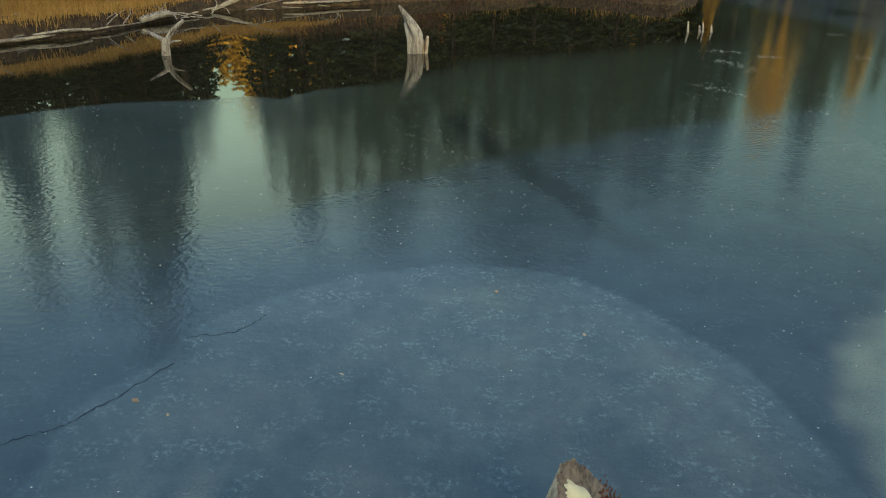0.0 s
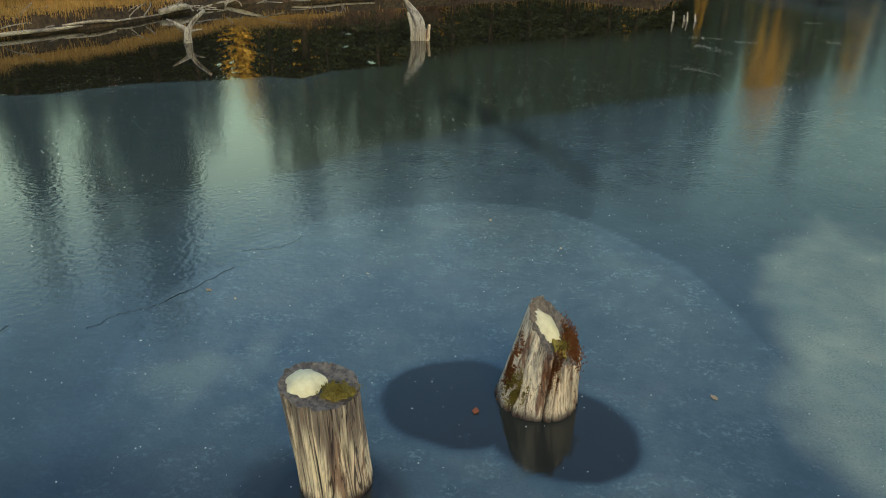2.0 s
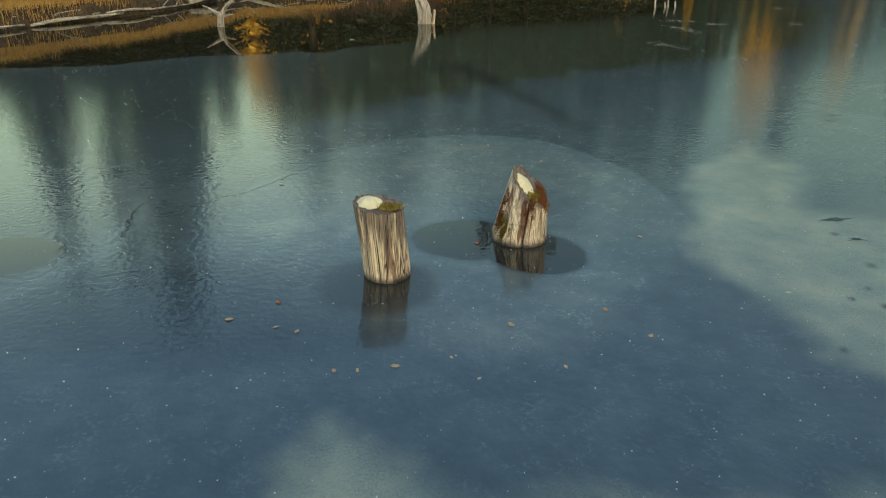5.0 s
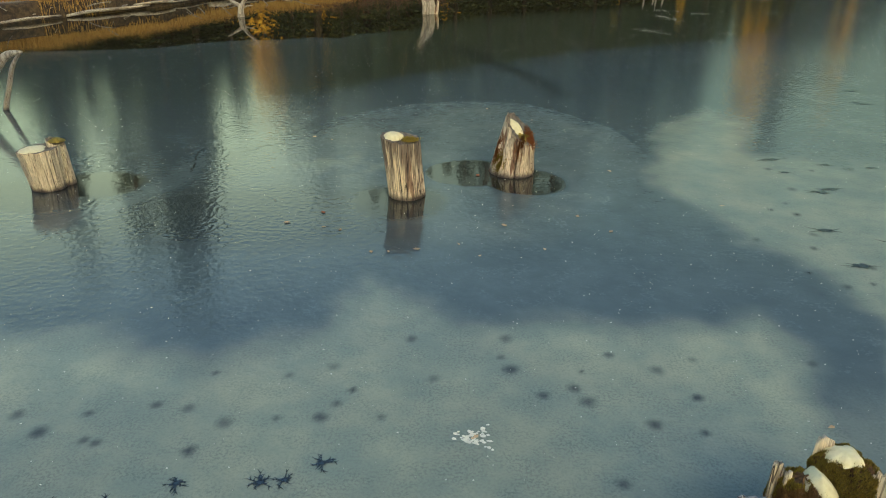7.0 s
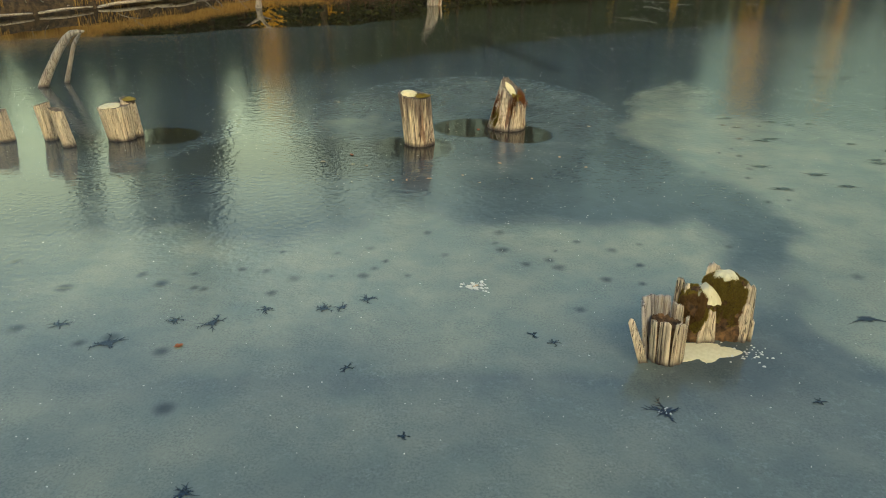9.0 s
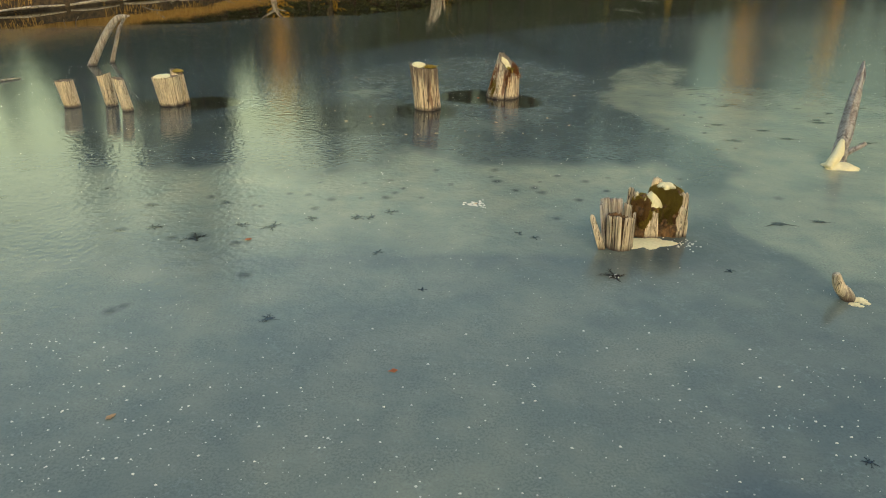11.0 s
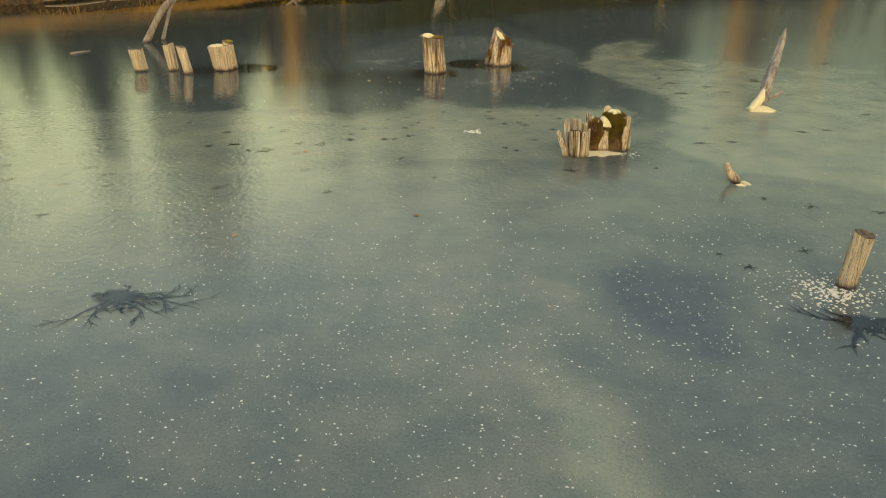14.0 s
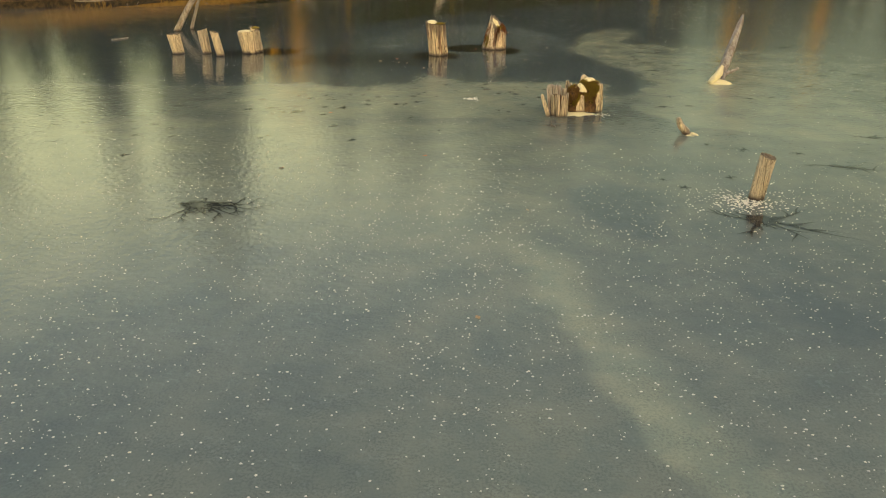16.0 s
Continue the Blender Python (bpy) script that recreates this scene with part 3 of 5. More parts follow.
# ---- stumps ----
def stump(name, x, y, r0, r1, top, lean=(0.0, 0.0), seed=1, mat=WOOD, label="", cracks=11, depth=0.10, jag=0.03, flare=0.08, topmat=None, squash=1.0, spin=0.0, group="", old=0.8):
    """A weathered stump. top(u, v): the height of its top at the offset u, v (in radii) from its axis."""
    st = thing(name, x, y, 0.0, label, "stump", group)
    rng = random.Random(seed)
    nt, nz, nr = 320, 30, 10
    grooves = [(rng.uniform(0, 2 * math.pi), rng.uniform(0.018, 0.042), rng.uniform(0.55, 1.0), rng.uniform(-0.12, 0.12)) for _ in range(int(cracks * 1.7))]
    verts, crack, wet, age, faces = [], [], [], [], []

    def radius(th, s):
        g = 0.0
        for (t0, w, d, tw) in grooves:
            dt = (th - t0 - tw * s + math.pi) % (2 * math.pi) - math.pi
            g = max(g, d * math.exp(-(dt / w) ** 2) * (0.55 + 0.45 * noise.noise((t0 * 9, s * 3, seed))))
        c, sn = math.cos(th), math.sin(th)
        line = noise.noise((c * 5.5, sn * 5.5, seed + 5 + 0.5 * s))
        g = max(g, 0.75 * math.exp(-(line / 0.035) ** 2) * min(1.0, max(0.0, 0.30 + 1.3 * noise.noise((c * 3, sn * 3, seed + 9 + s * 1.5)))))
        wob = 0.07 * noise.noise((c * 1.3, sn * 1.3, seed + 0.4 * s)) + 0.035 * noise.noise((c * 7, sn * 7, seed + s * 1.2)) + 0.015 * noise.noise((c * 19, sn * 19, s * 3))
        return 1 + wob - depth * g, g

    def rim(th):
        u, v = math.cos(th), math.sin(th)
        return top(u, v) + jag * (noise.noise((u * 4, v * 4, seed)) + 0.35 * noise.noise((u * 13, v * 13, seed)))

    z0 = -0.25
    for k in range(nz + 1):
        s = k / nz
        for j in range(nt):
            th = 2 * math.pi * j / nt
            z = z0 + (rim(th) - z0) * s
            f, g = radius(th, s)
            sz = max(0.0, z) / max(0.05, top(0, 0))
            r = (r0 + (r1 - r0) * min(1.3, sz)) * (1 + flare * math.exp(-max(0, z) / 0.06)) * f
            a = th + spin
            verts.append((r * math.cos(a) + lean[0] * sz, squash * r * math.sin(a) + lean[1] * sz, z))
            crack.append(min(1.0, max(0.0, 3.0 * g - 0.65)))
            age.append(max(0.0, min(1.0, (s - 0.45) / 0.42)) * old + 0.25 * noise.noise((th * 1.5, seed, s)))
            wet.append(min(1.0, max(0.0, 1.25 - z / 0.035 - 0.6 * noise.noise((th * 2, seed, 0)))))
    for k in range(nz):
        for j in range(nt):
            a, b = k * nt + j, k * nt + (j + 1) % nt
            faces.append((a, b, b + nt, a + nt))
    obj("trunk", verts, faces, mat, st, "", True, {"crack": crack, "wet": wet, "age": age})
    # the top, rougher and greyer than the sides
    tv, tf = [], []
    base = nz * nt
    for i in range(nr):
        q = 1 - i / nr
        for j in range(nt):
            th = 2 * math.pi * j / nt
            vx, vy, vz = verts[base + j]
            u, v = q * math.cos(th), q * math.sin(th)
            sz = top(u, v) / max(0.05, top(0, 0))
            cx, cy = lean[0] * sz, lean[1] * sz
            ez = top(u, v) + 0.5 * jag * (noise.noise((u * 7, v * 7, seed)) + noise.noise((u * 19, v * 19, seed)))
            z = vz if i == 0 else ez - 0.02 * (1 - q) ** 0.5
            tv.append((cx + (vx - lean[0] * vz / max(0.05, top(0, 0))) * q, cy + (vy - lean[1] * vz / max(0.05, top(0, 0))) * q, z))
    tv.append((lean[0], lean[1], top(0, 0) - 0.02))
    for i in range(nr - 1):
        for j in range(nt):
            a, b = i * nt + j, i * nt + (j + 1) % nt
            tf.append((a, b, b + nt, a + nt))
    for j in range(nt):
        tf.append(((nr - 1) * nt + j, (nr - 1) * nt + (j + 1) % nt, nr * nt))
    obj("cut_top", tv, tf, topmat or TOPWOOD, st, "grey weathered end grain")
    return st


def mound(name, outline, thick, surface, mat, seed, parent=None, label="", rings=10, rough=0.25, n=48, lift=0.004):
    """A soft patch lying on a surface: outline(th) gives its edge as (x, y); surface(x, y) the height under it."""
    pts = [outline(2 * math.pi * j / n) for j in range(n)]
    cx, cy = sum(p[0] for p in pts) / n, sum(p[1] for p in pts) / n
    verts, faces = [], []
    for i in range(rings + 1):
        q = 1 - i / (rings + 1)
        for px, py in pts:
            x, y = cx + (px - cx) * q, cy + (py - cy) * q
            h = thick * (1 - q * q) ** 0.8 * (1 + rough * noise.noise((x * 14, y * 14, seed)) + 0.5 * rough * noise.noise((x * 40, y * 40, seed)))
            verts.append((x, y, surface(x, y) + (h if i else -lift)))
    verts.append((cx, cy, surface(cx, cy) + thick))
    for i in range(rings):
        for j in range(n):
            a, b = i * n + j, i * n + (j + 1) % n
            faces.append((a, b, b + n, a + n))
    for j in range(n):
        faces.append((rings * n + j, rings * n + (j + 1) % n, (rings + 1) * n))
    return obj(name, verts, faces, mat, parent, label)


def blob(cx, cy, rx, ry, seed, wob=0.25, rot=0.0):
    def f(th):
        k = 1 + wob * noise.noise((math.cos(th) * 1.7, math.sin(th) * 1.7, seed)) + 0.25 * wob * noise.noise((math.cos(th) * 5, math.sin(th) * 5, seed))
        a, b = rx * k * math.cos(th), ry * k * math.sin(th)
        return cx + a * math.cos(rot) - b * math.sin(rot), cy + a * math.sin(rot) + b * math.cos(rot)
    return f


def snow_patch(outline, thick, surface, seed, label):
    return tagged(mound("snow_patch", outline, thick, surface, SNOW, seed), label, "snow patch", "snow on the stumps")


def tufts(name, spots, size, mat, parent, seed, label=""):
    """Short upright sprigs of moss at (x, y, z, nx, ny, nz)."""
    rng = random.Random(seed)
    verts, faces = [], []
    for (x, y, z, nx, ny, nz) in spots:
        for _ in range(3):
            d = Vector((nx + rng.uniform(-.7, .7), ny + rng.uniform(-.7, .7), nz + rng.uniform(-.3, .8))).normalized() * size * rng.uniform(0.6, 1.4)
            s = Vector((rng.uniform(-1, 1), rng.uniform(-1, 1), rng.uniform(-1, 1))).cross(d).normalized() * size * 0.28
            p = Vector((x, y, z)) - 0.3 * d
            k = len(verts)
            verts += [p - s, p + s, p + d + d * 0.3]
            faces.append((k, k + 1, k + 2))
    return obj(name, verts, faces, mat, parent, label, False)


def branch(name, pts, radii, mat, parent=None, label="", seed=0, sides=12, steps=8, rough=0.12, wet_below=-1.0):
    """A round limb through points, uneven, with closed ends."""
    P = [Vector(p) for p in pts]
    line, rad = [], []
    for i in range(len(P) - 1):
        p0, p1, p2, p3 = P[max(0, i - 1)], P[i], P[i + 1], P[min(len(P) - 1, i + 2)]
        for k in range(steps):
            t = k / steps
            line.append(0.5 * ((2 * p1) + (p2 - p0) * t + (2 * p0 - 5 * p1 + 4 * p2 - p3) * t * t + (3 * p1 - p0 - 3 * p2 + p3) * t ** 3))
            rad.append(radii[i] + (radii[i + 1] - radii[i]) * t)
    line.append(P[-1]), rad.append(radii[-1])
    verts, faces, crack, wet = [], [], [], []
    ref = Vector((0.3, 0.9, 0.1))
    for i, p in enumerate(line):
        d = (line[min(i + 1, len(line) - 1)] - line[max(i - 1, 0)]).normalized()
        u = d.cross(ref).normalized()
        v = d.cross(u)
        for j in range(sides):
            th = 2 * math.pi * j / sides
            nn = noise.noise((math.cos(th) * 2.5, math.sin(th) * 2.5, seed + i * 0.12))
            g = noise.noise((math.cos(th) * 6, math.sin(th) * 6, seed + 3 + i * 0.05))
            verts.append(p + (u * math.cos(th) + v * math.sin(th)) * rad[i] * (1 + rough * nn - rough * max(0, g)))
            crack.append(min(1, max(0, 1.7 * g - 0.5)))
            wet.append(min(1.0, max(0.0, 1.2 - verts[-1].z / 0.04)) if wet_below > -0.5 else 0.0)
    m = len(line)
    for i in range(m - 1):
        for j in range(sides):
            a, b = i * sides + j, i * sides + (j + 1) % sides
            faces.append((a, b, b + sides, a + sides))
    faces.append(tuple(range(sides))[::-1])
    faces.append(tuple((m - 1) * sides + j for j in range(sides)))
    return obj(name, verts, faces, mat, parent, label, True, {"crack": crack, "wet": wet, "age": [0.3 + 0.5 * c for c in crack]})


# the round stump with the flat top
def top_a(u, v):
    return 0.485 - 0.022 * u + 0.004 * v


stump_a = stump("stump", -0.585, 1.34, 0.150, 0.158, top_a, (-0.045, 0.0), 3, WOOD, "round weathered grey-brown stump with long drying cracks, standing in ice", 12, 0.10, 0.012, 0.04)
snow_patch(blob(-0.69, 1.345, 0.082, 0.086, 2.0, 0.25), 0.048, lambda x, y: 0.482, 4, "small cream snow cap on the flat stump top")
mound("moss", blob(0.03, -0.035, 0.07, 0.055, 5.0, 0.5), 0.012, lambda x, y: 0.478, MOSS, 7, stump_a, "olive green moss", rough=1.0)
rr = random.Random(4)
tagged(tufts("moss_carpet", [(0.03 + rr.gauss(0, 0.035), -0.035 + rr.gauss(0, 0.028), 0.485, 0, 0, 1) for _ in range(320)], 0.010, MOSS, stump_a, 5), "", "", "", "stuff")


# the pointed stump
def top_b(u, v):
    return 0.395 - 0.105 * u + 0.055 * v - 0.02 * max(0.0, u) ** 2


stump_b = stump("stump", 0.30, 1.99, 0.198, 0.148, top_b, (0.055, 0.0), 11, WOOD_RUST, "tall slanting weathered stump with rusty rot and moss", 14, 0.20, 0.028, 0.05, old=0.35)


def surf_b(x, y):
    u, v = (x - 0.355) / 0.148, (y - 1.99) / 0.148
    return top_b(u, v) - 0.010


snow_patch(blob(0.325, 1.99, 0.072, 0.072, 8.0, 0.3, 0.4), 0.038, surf_b, 9, "small cream snow cap on the slanting stump top")
rr = random.Random(18)
tagged(tufts("red_moss", [(x, y, surf_b(x + 0.30, y + 1.99) + 0.008, 0.4, 0, 1) for x, y in ((0.15 + rr.gauss(0, 0.022), 0.0 + rr.gauss(0, 0.055)) for _ in range(700))], 0.012, MOSS_RED, stump_b, 19, "rusty red moss"), "", "", "", "stuff")
mound("moss", blob(0.085, -0.075, 0.04, 0.045, 3.0, 0.4, 0.2), 0.018, lambda x, y: surf_b(x + 0.30, y + 1.99), MOSS, 18, stump_b, "yellow-green moss", rough=1.2)
rr = random.Random(8)
tagged(tufts("moss_carpet", [(0.085 + rr.gauss(0, 0.022), -0.075 + rr.gauss(0, 0.024), surf_b(0.385, 1.915) + 0.014, 0, 0, 1) for _ in range(160)], 0.012, MOSS, stump_b, 6), "", "", "", "stuff")


def side_moss(parent, r, a0, a1, z0, z1, n, mat, seed, label, taper=0.16, shift=0.0):
    """Moss clinging to the side of a stump."""
    rg = random.Random(seed)
    spots = []
    for _ in range(n):
        a, z = radians(rg.gauss((a0 + a1) / 2, (a1 - a0) / 4)), rg.gauss((z0 + z1) / 2, (z1 - z0) / 4)
        rad = r * (1 - taper * z / 0.4)
        if noise.noise((a * 5, z * 14, seed)) > -0.15:
            spots.append((rad * math.cos(a) + shift * z, rad * math.sin(a), max(0.02, z), math.cos(a), math.sin(a), 0.4))
    return tagged(tufts("side_moss", spots, 0.014, mat, parent, seed, label), "", "", "", "stuff")


side_moss(stump_b, 0.193, 205, 245, 0.04, 0.20, 650, MOSS, 71, "olive moss on the side", 0.22, 0.13)
side_moss(stump_b, 0.190, 185, 215, 0.06, 0.34, 500, MOSS_RED, 72, "rusty moss on the side", 0.25, 0.13)
side_moss(stump_b, 0.194, 262, 292, 0.14, 0.36, 700, MOSS_RED, 73, "rusty moss in a rotten hollow", 0.25, 0.13)


def shard(name, parent, x, y, w, t, h, turn, lean, seed, mat=None, label="", jag=0.22):
    """An upright split board of old wood with a jagged top."""
    nx, nz = 7, 14
    verts, faces, crack, wet = [], [], [], []
    ca, sa = math.cos(radians(turn)), math.sin(radians(turn))
    for side in (0, 1):
        for k in range(nz + 1):
            for i in range(nx + 1):
                u = i / nx - 0.5
                hh = h * (1 - jag * abs(noise.noise((u * 5, seed, 1.0))) - 0.5 * jag * abs(u))
                s = k / nz
                z = -0.1 + (hh + 0.1) * s
                ww = 1.25 * w * (1 - 1.6 * jag * s * s)
                edge = 1 - abs(2 * u) ** 4 * 0.8
                dd = (0.5 - side) * t * edge * (1 - 0.5 * s) * (1 + 0.5 * noise.noise((u * 8, s * 1.5, seed + side * 3)))
                bow = 0.15 * w * (1 - 4 * u * u)
                px, py = u * ww, dd + bow
                verts.append((x + px * ca - py * sa + lean[0] * s, y + px * sa + py * ca + lean[1] * s, z))
                g = noise.noise((u * 11, s * 0.8, seed + 9))
                crack.append(min(1, max(0, 2.4 * g - 0.4)))
                wet.append(min(1.0, max(0.0, 1.1 - z / 0.03)))
    row, n1 = nx + 1, (nx + 1) * (nz + 1)
    for k in range(nz):
        for i in range(nx):
            a = k * row + i
            faces.append((a, a + 1, a + 1 + row, a + row))
            faces.append((n1 + a, n1 + a + row, n1 + a + 1 + row, n1 + a + 1))
        for i in (0, nx):
            a = k * row + i
            faces.append((a, a + row, n1 + a + row, n1 + a) if i == 0 else (a, n1 + a, n1 + a + row, a + row))
    for i in range(nx):
        a = nz * row + i
        faces.append((a, a + 1, n1 + a + 1, n1 + a))
    return obj(name, verts, faces, mat or WOOD_PALE, parent, label, True, {"crack": crack, "wet": wet})


def mossy_core(parent, x, y, r, h, seed, n=6500):
    """A rotten core, rough on top, with moss in patches."""
    nt, nz = 64, 26
    verts, faces, sprigs = [], [], []
    rg = random.Random(seed)

    def at(th, s):
        c, sn = math.cos(th), math.sin(th)
        q = (1 - max(0, (s - 0.80) / 0.20) ** 3) ** 0.5 if s < 1 else 0.0
        rad = r * (1.08 - 0.10 * s) * q * (1 + 0.30 * noise.noise((c * 1.6, sn * 1.6, seed + 2 * s)) + 0.16 * noise.noise((c * 5, sn * 5, seed + 6 * s)) + 0.06 * noise.noise((c * 14, sn * 14, seed + 20 * s)))
        z = -0.05 + (h + 0.05) * s + (0.05 * noise.noise((c * 2, sn * 2, seed)) if s > 0.4 else 0)
        return x + rad * c, y + rad * sn, z, c, sn

    for k in range(nz + 1):
        for j in range(nt):
            verts.append(at(2 * math.pi * j / nt, k / nz)[:3])
    for k in range(nz):
        for j in range(nt):
            a, b = k * nt + j, k * nt + (j + 1) % nt
            faces.append((a, b, b + nt, a + nt))
    obj("rotten_core", verts, faces, ROT, parent, "dark red-brown rotten wood")
    for _ in range(n):
        th, s = rg.uniform(0, 6.283), rg.uniform(0.2, 0.995) ** 0.6
        px, py, z, c, sn = at(th, s)
        if z > 0.03 and noise.noise((px * 16, py * 16, z * 16 + seed)) > -0.02 - 0.5 * s:
            sprigs.append((px, py, z, c * (1.2 - s), sn * (1.2 - s), 0.3 + s))
    rusty = [p for p in sprigs if noise.noise((p[0] * 9, p[1] * 9, p[2] * 9 + seed)) + 0.35 - 2.2 * p[2] > 0.05]
    brown = set(rusty)
    olive = [p for p in sprigs if p not in brown]
    tagged(tufts("moss_carpet", olive, 0.011, MOSS, parent, seed, "olive moss"), "", "", "", "stuff")
    tagged(tufts("rusty_moss_carpet", rusty, 0.011, MOSS_BROWN, parent, seed + 1, "brown-red moss"), "", "", "", "stuff")


# the split stump and the mossy one beside it
stump_c = stump("stump", 0.99, -2.50, 0.072, 0.072, lambda u, v: 0.215 - 0.01 * u, (-0.02, 0.0), 23, ROT, "small deeply split grey stump frozen into the ice", 10, 0.30, 0.012, 0.03, topmat=ROT, old=0.3)
for k, (a, h, w, lx, wood) in enumerate(((-152, 0.240, 0.040, -0.02, 0), (-112, 0.250, 0.050, -0.012, 0), (-68, 0.245, 0.054, 0.0, 0), (-24, 0.262, 0.044, 0.004, 0),
                                         (172, 0.318, 0.072, -0.06, 1), (128, 0.335, 0.080, -0.052, 1), (84, 0.325, 0.078, -0.04, 1), (40, 0.300, 0.060, -0.02, 0))):
    rad = 0.082 if wood == 0 else 0.095
    shard("plank", stump_c, rad * math.cos(radians(a)), rad * math.sin(radians(a)), w, 0.026, h, a + 90, (lx, 0.0), 90 + k, GREY_WOOD if wood else WOOD_PALE, jag=0.07)
slat = thing("leaning_slat", 0.0, 0.0, 0.0, "thin leaning splinter of pale wood beside the split stump", "wood splinter")
shard("splinter", slat, 0.90, -2.57, 0.042, 0.016, 0.25, 10, (-0.115, 0.03), 31)
stump_m = thing("mossy_stump", 0.0, 0.0, 0.0, "rotten stump overgrown with olive moss, pale splinters at its rim", "stump")
stump_m.location.y = -0.045
mossy_core(stump_m, 1.185, -2.22, 0.090, 0.285, 41, 11000)
mossy_core(stump_m, 1.345, -2.17, 0.110, 0.335, 43, 13000)
shard("splinter", stump_m, 1.10, -2.215, 0.070, 0.035, 0.355, 15, (-0.01, 0.0), 51)
shard("splinter", stump_m, 1.125, -2.235, 0.045, 0.03, 0.33, 30, (-0.005, 0.0), 52)
shard("splinter", stump_m, 1.235, -2.315, 0.085, 0.035, 0.20, 8, (0.0, 0.02), 53)
shard("splinter", stump_m, 1.405, -2.285, 0.060, 0.035, 0.235, -25, (0.035, 0.015), 55)
shard("splinter", stump_m, 1.445, -2.225, 0.080, 0.035, 0.325, -20, (0.005, 0.0), 57)
shard("splinter", stump_m, 1.285, -2.12, 0.09, 0.035, 0.40, 10, (-0.01, -0.01), 59)
shard("splinter", stump_m, 1.465, -2.27, 0.035, 0.03, 0.13, -40, (0.01, 0.0), 60)
snow_patch(blob(1.225, -2.275, 0.080, 0.070, 12.0, 0.4, 0.1), 0.034, lambda x, y: 0.285 - 0.7 * max(0, -2.30 - y) - 0.7 * abs(x - 1.225), 14, "cream snow draped over the mossy stump")
snow_patch(blob(1.335, -2.205, 0.07, 0.06, 13.0, 0.3), 0.03, lambda x, y: 0.335, 15, "cream snow cap on the mossy stump")
snow_patch(blob(1.21, -2.43, 0.18, 0.10, 17.0, 0.6, 0.3), 0.006, lambda x, y: 0.0, 19, "thin cream snow patch on the ice beside the mossy stump")
snow_patch(blob(1.03, -2.34, 0.09, 0.05, 18.0, 0.45, 0.2), 0.008, lambda x, y: 0.0, 20, "thin cream snow patch on the ice behind the split stump")

# the row of cut posts
row = "row of cut stumps"
stump("stump", -3.63, 1.36, 0.135, 0.165, lambda u, v: 0.34 + 0.01 * u, (-0.03, 0.0), 61, WOOD_POST, "short pale cracked stump with a snow-covered top", 7, 0.08, 0.01, 0.02, group=row, old=0.15)
snow_patch(blob(-3.70, 1.33, 0.10, 0.11, 22.0, 0.25), 0.02, lambda x, y: 0.338, 24, "flat cream snow cap on the short stump")
shell = stump("stump", -3.535, 1.47, 0.075, 0.07, lambda u, v: 0.36 - 0.03 * u, (-0.04, 0.02), 63, WOOD_PALE, "broken stump shell with moss on its top", 6, 0.12, 0.02, 0.02, group=row, old=0.15)
mound("moss", blob(-0.03, 0.02, 0.07, 0.06, 5.0, 0.4), 0.02, lambda x, y: 0.37, MOSS, 65, shell, "olive moss cap", rough=0.8)
stump("stump", -4.33, 1.29, 0.070, 0.078, lambda u, v: 0.36 + 0.02 * u, (-0.04, 0.0), 67, WOOD_POST, "slim pale leaning post stump", 6, 0.10, 0.012, 0.02, group=row, old=0.15)
stump("stump", -4.03, 1.06, 0.062, 0.060, lambda u, v: 0.365 - 0.015 * u, (-0.065, 0.0), 69, WOOD_POST, "slim pale leaning post stump with a twig stub", 5, 0.10, 0.012, 0.02, group=row, old=0.15)
stump("stump", -4.77, 1.22, 0.088, 0.098, lambda u, v: 0.30 + 0.005 * u, (-0.05, 0.0), 71, WOOD_POST, "short pale post stump standing in ice", 7, 0.09, 0.012, 0.02, group=row, old=0.15)

# the bent dead limbs
snag = thing("bent_snag", 0.0, 0.0, 0.0, "bent grey dead limb arching out of the ice", "dead branch")
branch("limb", [(-5.80, 3.70, -0.15), (-5.76, 3.70, 0.0), (-5.55, 3.70, 0.33), (-5.37, 3.71, 0.57), (-5.24, 3.72, 0.68), (-5.08, 3.74, 0.71)], [0.07, 0.066, 0.055, 0.05, 0.042, 0.010], GREY_WOOD, snag, "", 3, wet_below=0)
snag2 = thing("bent_snag", 0.0, 0.0, 0.0, "thin grey dead limb leaning beside the bent one", "dead branch")
branch("limb", [(-5.60, 3.95, -0.15), (-5.57, 3.95, 0.0), (-5.46, 3.95, 0.28), (-5.37, 3.95, 0.50), (-5.24, 3.93, 0.66)], [0.038, 0.034, 0.03, 0.026, 0.015], GREY_WOOD, snag2, "", 5, wet_below=0)

# the slanting snag with snow at its foot
pole = thing("slanting_snag", 0.0, 0.0, 0.0, "slanting pointed grey snag with snow heaped at its foot", "dead branch")
branch("limb", [(3.20, -0.70, -0.12), (3.27, -0.58, 0.02), (3.42, -0.30, 0.22), (3.60, 0.04, 0.48), (3.70, 0.22, 0.64), (3.77, 0.36, 0.755)], [0.07, 0.068, 0.062, 0.05, 0.036, 0.008], GREY_WOOD, pole, "", 7, sides=24, rough=0.5, wet_below=0)
branch("side_branch", [(3.30, -0.52, 0.05), (3.40, -0.50, 0.10), (3.50, -0.46, 0.13), (3.55, -0.45, 0.16)], [0.04, 0.028, 0.02, 0.022], GREY_WOOD, pole, "", 9)
snow_patch(blob(3.25, -0.68, 0.17, 0.085, 27.0, 0.6, -0.35), 0.045, lambda x, y: 0.0, 29, "irregular cream snow heap at the foot of the slanting snag")
